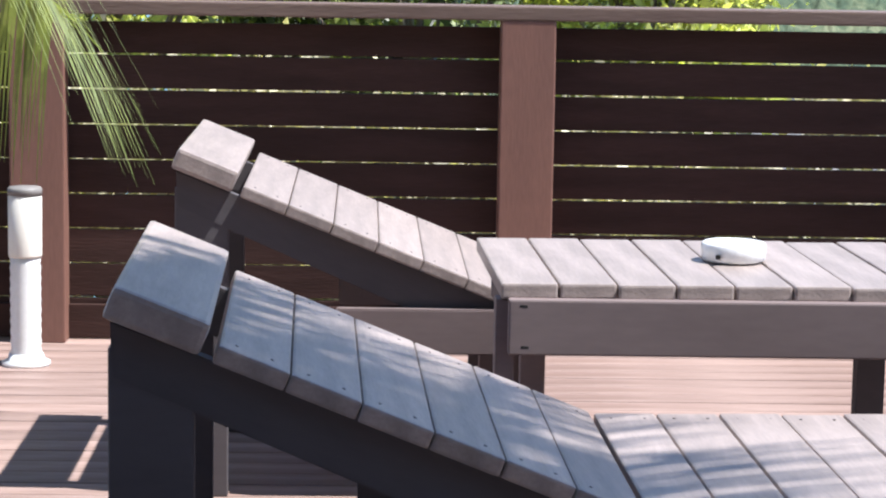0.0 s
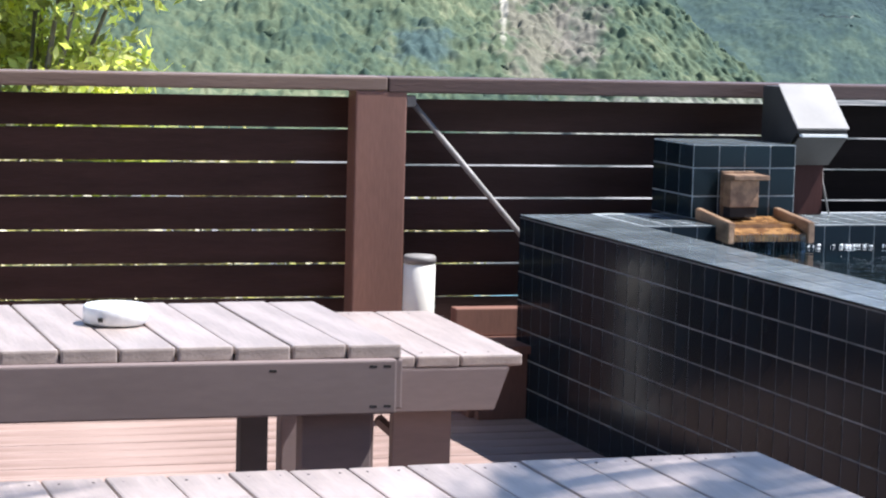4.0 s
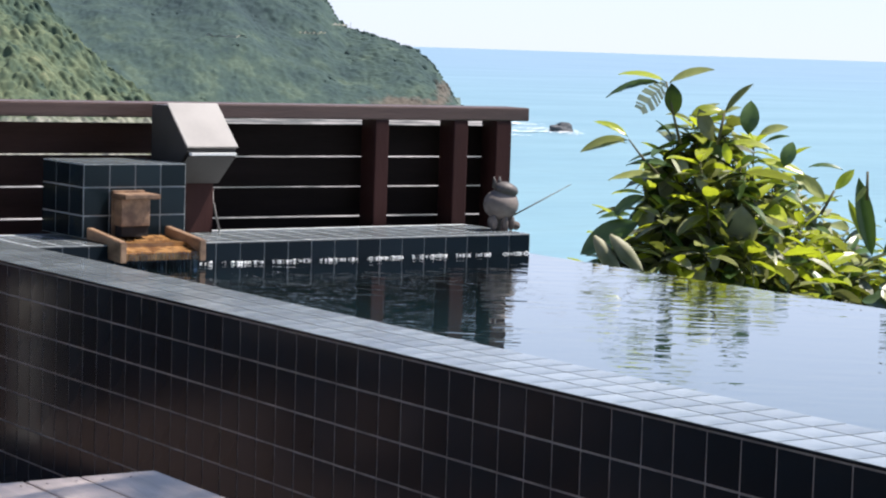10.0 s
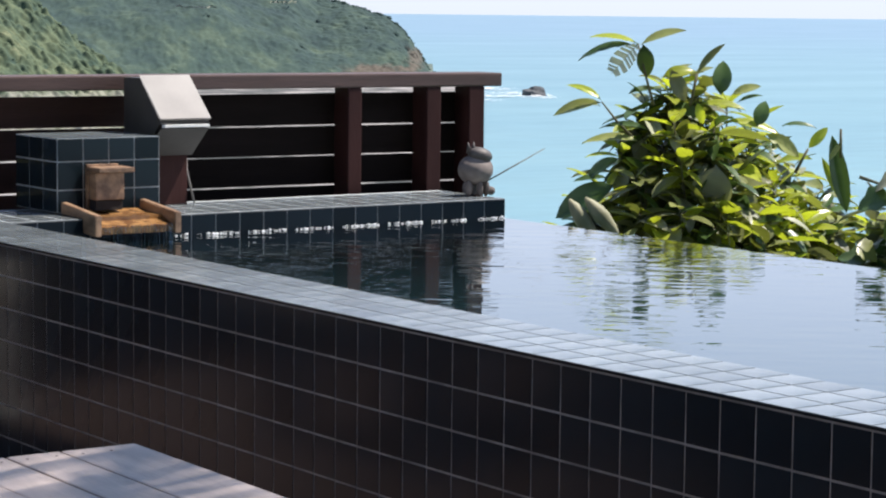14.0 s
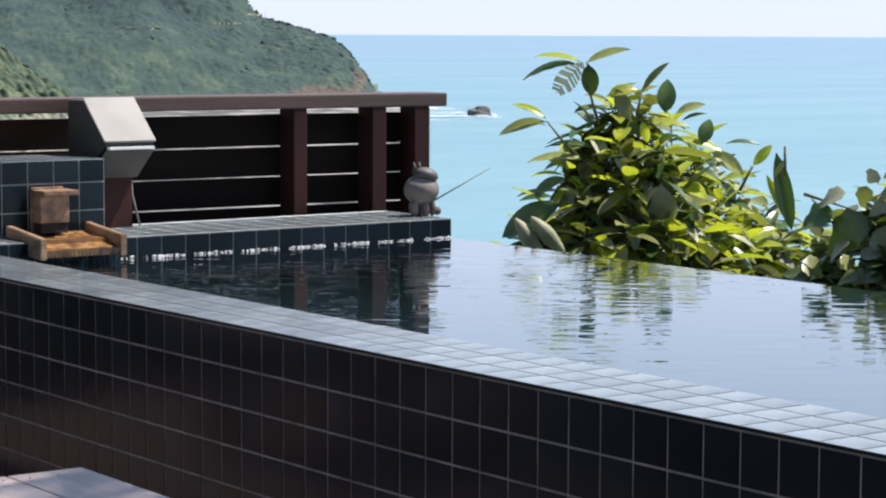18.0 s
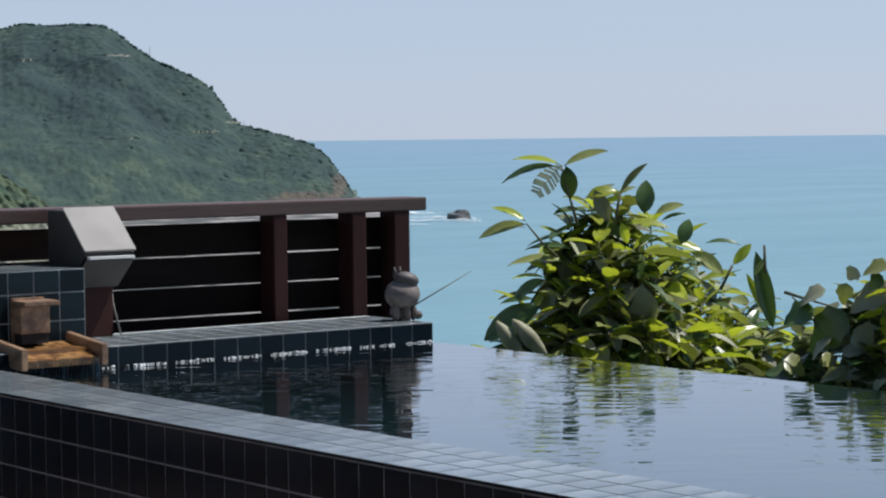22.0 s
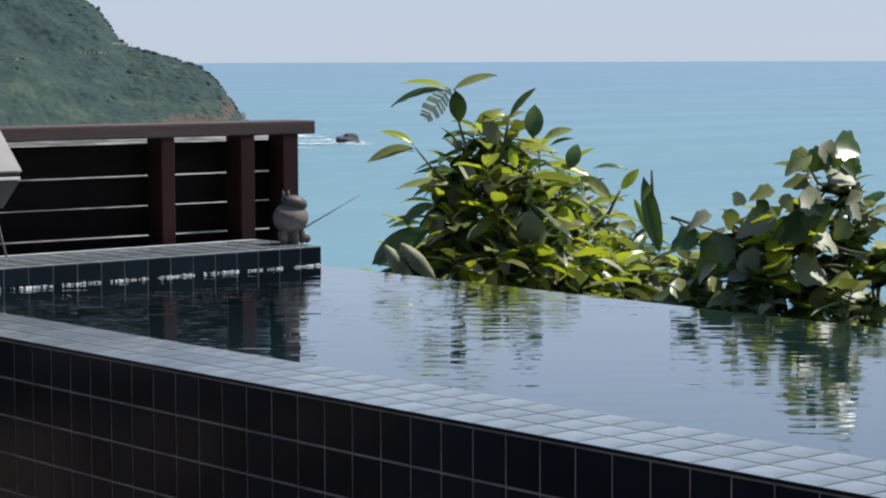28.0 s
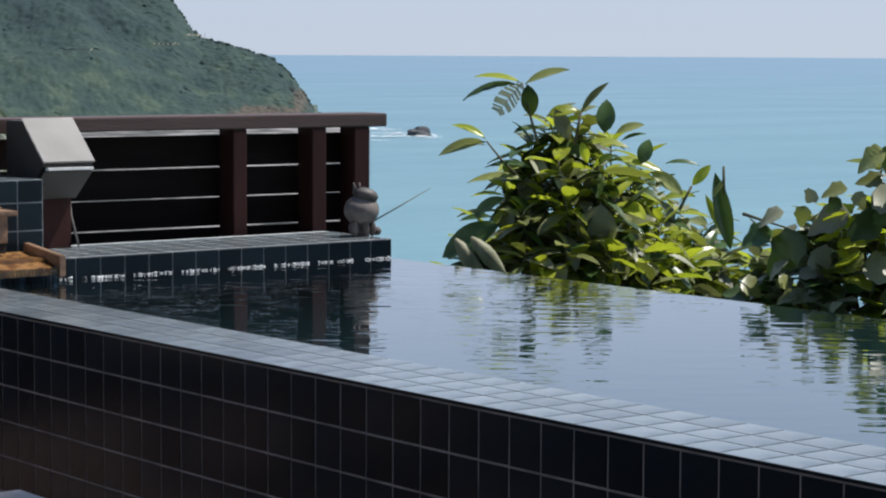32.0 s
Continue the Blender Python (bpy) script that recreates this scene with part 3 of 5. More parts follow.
# ---- terrace deck ----
deck = thing("deck", "sun-bleached reddish brown plank terrace deck", "deck", kind="structure")
joists = box(-4.0, 2.75, -3.0, 8.05, -0.5, -0.028, 0)
part("substructure", joists, DARK, deck)
plank_mesh = finish(box(-3.4, 3.4, -0.0575, 0.0575, -0.026, 0, 0.003), "plank", DECK)
for i in range(90):
    y = -2.9 + i * 0.1215
    part("plank", plank_mesh, None, deck, m=pose(-0.62, y, -0.0006 * (i % 3), 0, 0, 0))

# ---- fence ----
BOARD_Y, POST_Y, RAIL_TOP = 7.86, 7.75, 1.163
fence = thing("fence", "dark brown wooden terrace fence of horizontal boards with a flat top rail", "fence", kind="structure")
for x0, x1 in ((-4.2, 2.13), (2.133, 5.215)):
    part("top_rail", box(x0, x1, 7.747, 7.92, 1.109 if x0 > 2 else 1.115, RAIL_TOP, 0.006), SHADED_RAIL if x0 > 2 else BROWN_RAIL, fence)
for x0, x1, gap, pitch in ((-4.2, -1.1, 0.979, 0.1195), (-1.1, 0.48, 0.979, 0.1195), (0.48, 2.11, 0.977, 0.1193), (2.11, 3.7, 0.968, 0.1178), (3.7, 5.12, 0.960, 0.1168)):
    for k in range(9):
        z1 = gap + pitch - k * pitch - 0.004 if k else (1.084 if x0 > 2 else 1.088)
        z0 = max(gap - k * pitch + 0.002 + random.uniform(-0.002, 0.0015), 0.004)
        part("board", box(x0 + 0.001, x1 - 0.001, BOARD_Y, BOARD_Y + 0.022, z0, z1, 0.002), SHADED_BOARD if x0 > 3 else BROWN_BOARD, fence)
for x in (-2.8, -1.168, 0.479, 2.11):
    part("post", box(x - 0.0925, x + 0.0925, POST_Y, BOARD_Y, 0, 1.115, 0.006), BROWN_POST, fence)
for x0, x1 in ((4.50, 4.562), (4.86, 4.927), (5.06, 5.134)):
    part("post", box(x0, x1, POST_Y, BOARD_Y, -0.4, 1.109, 0.005), SHADED_POST, fence)
part("kickboard", box(-4.2, 2.6, BOARD_Y - 0.024, BOARD_Y - 0.002, 0.003, 0.12, 0.003), BROWN_BOARD, fence)

brace = thing("brace_pole", "thin grey metal brace pole leaning from a fence post", "pole")
part("rod", tube([(2.222, 7.785, 1.085), (2.632, 7.75, 0.615), (2.98, 7.73, 0.22), (3.15, 7.73, -0.45)], [0.0105] * 4, 10), GREY_CAP, brace, smooth=True)
part("clamp", box(2.204, 2.24, 7.765, 7.805, 1.06, 1.1, 0.004), GREY_CAP, brace)


# ---- things on the deck ----
def bollard_lamp(x, y):
    ob = thing("bollard_lamp", "white frosted cylindrical bollard lamp with a grey cap", "lamp", pose(x, y, 0), "bollard lamps")
    part("base_flange", lathe([(0.078, 0), (0.078, 0.012), (0.06, 0.02), (0.054, 0.04)]), PALE_METAL, ob, "pale grey metal flange", smooth=True)
    low = [(0.05, 0.03)]
    for i in range(9):
        low += [(0.0505, 0.045 + i * 0.034), (0.0475, 0.058 + i * 0.034)]
    part("column", lathe(low + [(0.05, 0.352)]), GREY_CAP, ob, "ribbed pale grey column", smooth=True).data.materials[0] = PALE_METAL
    part("diffuser", lathe([(0.053, 0.353), (0.054, 0.36), (0.054, 0.548), (0.05, 0.552)]), WHITE_PLASTIC, ob, "white frosted tube", smooth=True)
    part("cap", lathe([(0.05, 0.552), (0.0555, 0.554), (0.0555, 0.571), (0.051, 0.578), (0.001, 0.58)]), GREY_CAP, ob, smooth=True)
    return ob


bollard_lamp(-1.148, 7.36)
bollard_lamp(2.166, 7.42)

step_box = thing("step_box", "low brown stained wooden box beside the pool wall", "box")
part("top", box(2.36, 2.68, 7.43, 7.74, 0.232, 0.26, 0.004), BROWN_POST, step_box)
part("front_panel", box(2.40, 2.66, 7.46, 7.50, 0.0, 0.23, 0.004), BROWN_POST, step_box)
part("back_panel", box(2.375, 2.66, 7.66, 7.73, 0.262, 0.36, 0.004), BROWN_POST, step_box)
part("side_panel", box(2.38, 2.41, 7.505, 7.73, 0.0, 0.23, 0.004), BROWN_POST, step_box)


def nearer(k):
    """Draws things in towards the eye by a factor."""
    return Matrix.Translation((0, 0, EYE * (1 - k))) @ Matrix.Scale(k, 4)


FOOT = -EYE * (1 - 0.905) / 0.905


def lounger(label, m, W, beam):
    """Origin at the knee, far edge at y = 0: the seat runs to x = 1.775, the back rises to x = -0.93."""
    top, th = 0.425, 0.034
    ob = thing("sun_lounger", label, "sun lounger", m, "wooden sun loungers")
    slat = finish(box(0, 0.128, -W, 0, top - th, top, 0.006), "slat", GREY_WOOD)
    x = 0.004
    for i in range(12):
        part("slat", slat, None, ob, m=pose(x, 0.002 * math.sin(i * 2.1), 0.0012 * math.sin(i * 3.7)))
        x += 0.132
    part("end_slat", box(x, 1.775, -W, 0, top - th, top, 0.007), GREY_WOOD, ob)
    screw = finish(lathe([(0.0032, 0), (0.0032, 0.001), (0.001, 0.0012)], 8), "screw", SHADED_BEAM)
    for i in range(13):
        for dx in (0.03, 0.1):
            for y in (-W + 0.055, -0.055):
                part("screw", screw, None, ob, m=pose(0.004 + i * 0.132 + dx, y + 0.004 * math.sin(i * 5 + dx * 90), top))
    # reclined back
    tilt = pose(0, 0, top, 0, 21.8, 0)
    back = finish(box(-0.1308, 0, -W, 0, -th, 0, 0.006), "back_slat", GREY_WOOD)
    for i in range(6):
        part("back_slat", back, None, ob, m=tilt @ pose(-0.006 - i * 0.1325, 0.003 * math.sin(i * 1.7), 0))
    for i in range(6):
        for dx in (0.035, 0.1):
            for y in (-W + 0.055, -0.055):
                part("screw", screw, None, ob, m=tilt @ pose(-0.006 - i * 0.1325 - dx, y + 0.004 * math.sin(i * 7 + dx * 90), 0))
    part("head_board", box(-1.0, -0.824, -W - 0.01, 0.01, -0.03, 0.03, 0.011), GREY_WOOD, ob, m=tilt)
    for y0 in (-W + 0.035, -0.075):
        part("back_rail", prism([(-0.985, -th - 0.002), (0.06, -th - 0.002), (0.06, -0.157), (-0.945, -0.128)], (y0, y0 + 0.04), "Y"), SHADED_BEAM, ob, m=tilt)
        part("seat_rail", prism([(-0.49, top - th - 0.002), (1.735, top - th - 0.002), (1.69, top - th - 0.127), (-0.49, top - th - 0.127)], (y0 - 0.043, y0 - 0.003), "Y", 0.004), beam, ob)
        part("head_leg", box(-0.932, -0.785, y0 + 0.002, y0 + 0.038, FOOT, 0.71, 0.004), SHADED_BEAM, ob)
        part("foot_leg", box(1.40, 1.575, y0, y0 + 0.04, FOOT, top - th - 0.127, 0.004), beam, ob)
        part("knee_leg", box(-0.09, 0.06, y0 + 0.09 if y0 < -0.5 else y0 - 0.09, y0 + 0.13 if y0 < -0.5 else y0 - 0.05, FOOT, top - th - 0.05, 0.004), beam, ob)
    part("end_rail", box(1.675, 1.715, -W + 0.085, -0.085, top - th - 0.12, top - th - 0.003, 0.004), beam, ob)
    part("cross_rail", box(-0.86, -0.82, -W + 0.08, -0.08, 0.13, 0.26, 0.004), beam, ob)
    return ob


lounger("weathered grey slatted wooden sun lounger with raised back, in dappled shade", nearer(0.905) @ pose(0.44, 4.72, 0, 0, 0, 1.8), 0.86, SHADED_BEAM)
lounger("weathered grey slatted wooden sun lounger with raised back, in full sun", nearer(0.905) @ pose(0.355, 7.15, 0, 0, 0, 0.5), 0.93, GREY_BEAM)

NEARER = nearer(0.925)
table = thing("side_table", "weathered grey slatted wooden table between two loungers", "table", NEARER)
table_slat = finish(box(0, 0.1295, 0, 0.77, 0.594, 0.63, 0.006), "slat", GREY_WOOD)
for i in range(9):
    part("slat", table_slat, None, table, m=pose(0.268 + i * 0.1335, 5.145 + 0.003 * math.sin(i * 1.9), 0.001 * math.sin(i * 2.9), 0, 0, 2.0))
for y0, y1 in ((5.115, 5.150), (5.935, 5.97)):
    part("apron", box(0.284, 1.446, y0, y1, 0.470, 0.598, 0.005), GREY_BEAM, table)
for x0 in (0.256, 1.41):
    part("end_apron", box(x0 + 0.03, x0 + 0.06, 5.153, 5.932, 0.475, 0.592, 0.004), GREY_BEAM, table)
for x0, x1, y0 in ((0.256, 0.30, 5.16), (0.357, 0.422, 5.85), (1.23, 1.398, 5.153), (1.18, 1.25, 5.60), (1.34, 1.40, 5.85)):
    part("leg", box(x0, x1, y0, y0 + 0.06, -EYE * 0.075 / 0.925, 0.592, 0.004), SHADED_BEAM if y0 == 5.60 else GREY_BEAM, table)
for x, z in ((0.318, 0.583), (0.322, 0.489), (1.388, 0.583), (1.422, 0.583), (1.39, 0.489), (1.424, 0.489), (1.15, 0.577)):
    part("screw_hole", box(-0.009, 0.009, -0.0006, 0.0008, -0.0028, 0.0028, 0.0004), DARK, table, m=pose(x, 5.1152, z, 0, 4, 0))

ash = thing("ashtray", "round white ceramic ashtray on the slatted table", "ashtray", NEARER @ pose(0.852, 5.54, 0.6325))
part("bowl", lathe([(0.07, 0), (0.078, 0.006), (0.079, 0.04), (0.074, 0.046), (0.066, 0.046), (0.062, 0.02), (0.02, 0.015), (0.001, 0.015)], 36), CERAMIC, ash, smooth=True)
part("notch", box(-0.052, -0.042, -0.0745, -0.06, 0.012, 0.022, 0.001), DARK, ash)

part("brace", tube([(1.717, 6.270, 0.242), (1.799, 6.270, 0.167)], [0.016, 0.016], 4), GREY_BEAM, table)
# ---- infinity pool ----
POOL = pose(2.57, 7.57, 0, 0, 0, 3.0)
P, TH, RIM, WATER = 0.0987, 0.0016, 0.70, 0.625
U1, V0, V1 = 2.335, -0.41, -7.6   # infinity edge, inner face of the far wall, near end
tile_square = {}


def tile(w, h, axis, mat=None):
    """A glazed tile with eased edges, proud of the wall: its face looks along the axis."""
    key = (round(w, 4), round(h, 4), axis, mat)
    if key not in tile_square:
        g = 0.0026
        dims = {"-x": (-TH, 0, -w / 2 + g, w / 2 - g, -h / 2 + g, h / 2 - g), "-y": (-w / 2 + g, w / 2 - g, -TH, 0, -h / 2 + g, h / 2 - g),
                "z": (-w / 2 + g, w / 2 - g, -h / 2 + g, h / 2 - g, 0, TH)}[axis]
        tile_square[key] = finish(box(*dims, 0), "tile", mat or (SHEEN_COPING if axis == "z" else TILE))
    return tile_square[key]


side = thing("pool_wall_side", "pool side wall clad in dark square glazed tiles with pale grout", "pool wall", POOL, kind="structure")
part("core", box(0.0, 0.28, V1, 0.0, 0.0, RIM - 0.004, 0), GROUT, side)
part("coping_bed", box(0.0, 0.28, V1, 0.0, RIM - 0.004, RIM - 0.001, 0), WET_GROUT, side)
part("coping_edge", box(-0.004, 0.0, V1, 0.002, RIM - 0.007, RIM - 0.0005, 0.001), TILE, side, "dark glazed edge of the coping")
far = thing("pool_wall_far", "low far pool wall clad in dark glazed tiles", "pool wall", POOL, kind="structure")
part("core", box(0.2805, U1, V0, 0.03, -0.5, RIM - 0.001, 0), GROUT, far)
part("coping_bed", box(0.281, U1 - 0.001, V0 + 0.002, 0.029, RIM - 0.001, RIM - 0.0002, 0), PALE_GROUT, far)
weir = thing("pool_wall_weir", "infinity edge wall just under the water line", "pool wall", POOL, kind="structure")
part("core", box(U1 - 0.12, U1, V1, V0 - 0.001, -0.5, WATER - 0.004, 0.002), BASIN, weir)
basin = thing("pool_basin", "dark tiled pool basin floor under clear water", "pool floor", POOL, kind="structure")
part("bottom", box(0.281, U1 - 0.121, V1, V0 - 0.002, -0.3, -0.1, 0), BASIN, basin)
part("lining", box(0.281, 0.29, V1, V0 - 0.002, -0.1, WATER + 0.05, 0), BASIN, basin)
part("lining", box(0.291, U1 - 0.121, V0 - 0.012, V0 - 0.002, -0.1, WATER - 0.05, 0), BASIN, basin)
part("end_wall", box(0.281, U1, V1 - 0.2, V1 - 0.001, -0.5, RIM, 0), BASIN, basin)

bm = bmesh.new()
corners = [bm.verts.new(c) for c in ((0.2905, V1, WATER), (U1 - 0.002, V1, WATER), (U1 - 0.002, V0 - 0.0065, WATER), (0.2905, V0 - 0.0065, WATER))]
bm.faces.new(corners)
pool_water = new("pool_water", finish(bm, "pool_water", POOL_WATER))
pool_water.matrix_basis = POOL
tagged(pool_water, "still clear pool water mirroring the sky, level with its edge", "water", kind="structure")

# the tiler's columns widen a little towards the near end, and his courses sink a little under the level rim
columns = [0.0] + [1.364 + 0.09 * k + 0.000145 * k * k for k in range(-15, 52)]
near_tiles, far_tiles = [], {}
for a, b in zip(columns, columns[1:]):
    mid = (a + b) / 2
    rows = [RIM - 0.009] + [0.603 - 0.0042 * mid - 0.0993 * j for j in range(6)] + [0.0]
    for hi, lo in zip(rows, rows[1:]):
        w, h = round(b - a, 4), round(hi - lo, 4)
        at = (0, -mid, (hi + lo) / 2)
        if mid < 4.7 and lo > 0.19 and len(near_tiles) < 300:
            near_tiles.append((w, h, at))
        else:
            far_tiles.setdefault((w, h), []).append(at)
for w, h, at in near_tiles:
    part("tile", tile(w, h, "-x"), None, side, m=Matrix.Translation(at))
field_v, field_f, count = [], [], 0
for (w, h), spots in far_tiles.items():
    base = tile(w, h, "-x")
    corners = np.array([v.co for v in base.vertices])
    quads = np.array([list(q.vertices) for q in base.polygons])
    for at in spots:
        field_v.append(corners + np.array(at)), field_f.append(quads + count)
        count += len(corners)
tagged(part("tile_field", mesh_np("tile_field", np.concatenate(field_v), np.concatenate(field_f), TILE), None, side), kind="stuff")
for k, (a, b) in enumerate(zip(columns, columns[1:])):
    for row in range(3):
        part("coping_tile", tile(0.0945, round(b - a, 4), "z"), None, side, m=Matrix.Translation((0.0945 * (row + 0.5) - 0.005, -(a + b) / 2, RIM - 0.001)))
PF = (U1 - 0.2865) / 21
for i in range(21):
    u = 0.2865 + PF * (i + 0.5)
    part("tile", tile(PF, P, "-y"), None, far, m=Matrix.Translation((u, V0, RIM - 0.002 - P * 0.5)))
    for k in range(4):
        part("coping_tile", tile(PF - 0.003, P - 0.004, "z"), None, far, m=Matrix.Translation((u, V0 + 0.005 + P * (k + 0.5), RIM - 0.001)))

# White beads stand in for sun glints along the far water line.
frng = random.Random(8)
bm = bmesh.new()
for i in range(480):
    u = 0.90 + 1.43 * frng.random()
    if math.sin(u * 63) + 0.7 * math.sin(u * 31) < -0.9:
        continue
    r = 0.0009 + 0.0033 * frng.random() ** 3
    bmesh.ops.create_icosphere(bm, subdivisions=1, radius=1, matrix=Matrix.Translation((u, V0 - 0.006 - r, WATER + 0.001 + 0.005 * frng.random() ** 2)) @ Matrix.Diagonal((r * frng.uniform(0.8, 1.6), r, r * frng.uniform(0.8, 1.5), 1)))
froth = new("froth", finish(bm, "froth", GLINT_BEADS, True))
froth.matrix_basis = POOL
tagged(froth, "white beads drawn as sun glints along the pool water line", "froth", kind="stuff")

# tiled spout block with its cedar trough
block = thing("spout_block", "tiled block with a cedar water spout on the pool wall", "pool spout", POOL)
B0, B1, BY0, BY1, BZ = 0.543, 0.938, -0.235, 0.09, 0.962
COURSES = (RIM + 0.006, 0.784, 0.882, BZ)
part("core", box(B0, B1, BY0, BY1, RIM + 0.006, BZ, 0), PALE_GROUT, block)
for z0, z1 in zip(COURSES, COURSES[1:]):
    h3, zm = round(z1 - z0, 4), (z0 + z1) / 2
    for i in range(4):
        w = (B1 - B0) / 4
        part("tile", tile(w, h3, "-y", TEAL_TILE), None, block, m=Matrix.Translation((B0 + w * (i + 0.5), BY0, zm)))
    for i in range(3):
        w = 0.325 / 3
        part("tile", tile(w, h3, "-x", TEAL_TILE), None, block, m=Matrix.Translation((B0, BY0 + w * (i + 0.5), zm)))
for i in range(4):
    for k in range(3):
        part("tile", tile((B1 - B0) / 4, 0.325 / 3, "z"), None, block, m=Matrix.Translation((B0 + (B1 - B0) / 4 * (i + 0.5), BY0 + 0.325 / 3 * (k + 0.5), BZ)))

spout = thing("cedar_spout", "wet orange cedar spout and trough pouring into the pool", "water spout", POOL)
S0 = BY0 - 0.007
part("chute_back", box(0.645, 0.768, S0 - 0.016, S0, 0.703, 0.872, 0.003), CEDAR, spout)
part("chute_box", box(0.648, 0.758, S0 - 0.075, S0 - 0.018, 0.752, 0.846, 0.003), CEDAR, spout)
part("chute_lid", box(0.642, 0.778, S0 - 0.115, S0 - 0.017, 0.848, 0.865, 0.003), CEDAR, spout)
# Solid dark block where the open mouth would only be shaded.
part("chute_mouth", box(0.652, 0.754, S0 - 0.07, S0 - 0.02, 0.7165, 0.751, 0.002), DARK, spout, "dark block drawn as the shaded opening under the chute")
part("trough_floor", prism([(-0.25, 0.715), (-0.25, 0.7035), (-0.412, 0.7035), (-0.412, 0.655), (-0.498, 0.652), (-0.498, 0.676)], (0.577, 0.852), "X", 0.002), WET_CEDAR, spout)
for u in (0.551, 0.853):
    part("trough_side", prism([(-0.246, 0.745), (-0.246, 0.7035), (-0.412, 0.7035), (-0.412, 0.652), (-0.505, 0.646), (-0.505, 0.718)], (u, u + 0.025), "X", 0.003), CEDAR, spout)
for i in range(23):
    u = 0.583 + i * 0.0118 + 0.004 * math.sin(i * 5.1)
    thick = 1.9 if i > 20 else 0.7 + 0.5 * math.sin(i * 2.7) ** 2
    part("water_strand", tube([(u, -0.497, 0.678), (u + 0.001, -0.503, 0.668), (u, -0.506, 0.626)], [0.004 * thick, 0.003 * thick, 0.002 * thick], 6), SHEER_WATER, spout, smooth=True)

lamp = thing("pool_lamp", "angular grey metal pool lamp on a short brown post", "lamp", pose(3.628, 7.56, 0, 0, 0, 3))
part("post", box(-0.06, 0.09, 0.0, 0.12, 0.70, 0.885, 0.004), SHADED_POST, lamp)
# Added pale rod, standing in for the bright line on the post's lit edge.
part("conduit", tube([(0.094, 0.02, 0.885), (0.096, 0.015, 0.82), (0.108, -0.02, 0.7045)], [0.004] * 3, 6), GREY_CAP, lamp, "thin pale rod drawn as the post's lit edge", smooth=True)
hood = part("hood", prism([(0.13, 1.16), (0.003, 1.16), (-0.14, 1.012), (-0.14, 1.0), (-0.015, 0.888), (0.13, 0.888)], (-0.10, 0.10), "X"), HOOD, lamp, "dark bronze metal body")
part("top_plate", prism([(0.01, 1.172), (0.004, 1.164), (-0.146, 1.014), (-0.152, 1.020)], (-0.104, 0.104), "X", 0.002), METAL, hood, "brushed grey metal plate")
part("light_slot", box(-0.09, 0.09, -0.163, -0.1405, 0.990, 1.0, 0.001), PALE_METAL, hood, "pale strip under the plate")
# Downward face in the dark body metal, its shade put into the colour.
part("front_plate", prism([(-0.146, 0.986), (-0.143, 0.989), (-0.017, 0.8845), (-0.02, 0.881)], (-0.098, 0.098), "X", 0.001), HOOD, hood, "brushed metal plate darkened as shade")

# stoneware figure, one plain mesh: round body on stub feet, a darker head with two ears
bm = bmesh.new()
for c, r in (((0, 0, 0.1), (0.072, 0.06, 0.06)), ((-0.044, -0.02, 0.03), (0.014, 0.016, 0.032)), ((0.0, -0.03, 0.03), (0.013, 0.016, 0.032)),
             ((0.036, -0.02, 0.03), (0.014, 0.016, 0.032)), ((0.0, 0.03, 0.03), (0.04, 0.018, 0.034)), ((0.058, -0.02, 0.018), (0.018, 0.016, 0.017))):
    bmesh.ops.create_uvsphere(bm, u_segments=18, v_segments=12, radius=1, matrix=Matrix.Translation(c) @ Matrix.Diagonal((*r, 1)))
body_faces = len(bm.faces)
bmesh.ops.create_uvsphere(bm, u_segments=18, v_segments=12, radius=1, matrix=Matrix.Translation((0.012, -0.012, 0.157)) @ pose(0, 0, 0, 0, 14, 0) @ Matrix.Diagonal((0.05, 0.045, 0.03, 1)))
for x, lean in ((-0.036, -12), (-0.014, 2)):
    bmesh.ops.create_cone(bm, segments=8, radius1=0.013, radius2=0.002, depth=0.042, cap_ends=True, matrix=Matrix.Translation((x, -0.005, 0.187)) @ pose(0, 0, 0, 0, lean, 0))
bm.faces.ensure_lookup_table()
for f in bm.faces[body_faces:]:
    f.material_index = 1
figure_mesh = finish(bm, "stoneware_figure", STONEWARE, True)
figure_mesh.materials.append(DARK_STONEWARE)
figure = new("stoneware_figure", figure_mesh)
figure.location = (4.884, 7.43, RIM + 0.0015)
tagged(figure, "small round grey stoneware animal figure on the pool wall", "figurine")
rod = new("thin_rod", finish(tube([(4.93, 7.43, 0.752), (5.07, 7.435, 0.812), (5.217, 7.44, 0.876)], [0.003, 0.0028, 0.0015], 6), "thin_rod", ROPE, True))
tagged(rod, "thin greyed bamboo rod leaning out beside the figure", "rod")


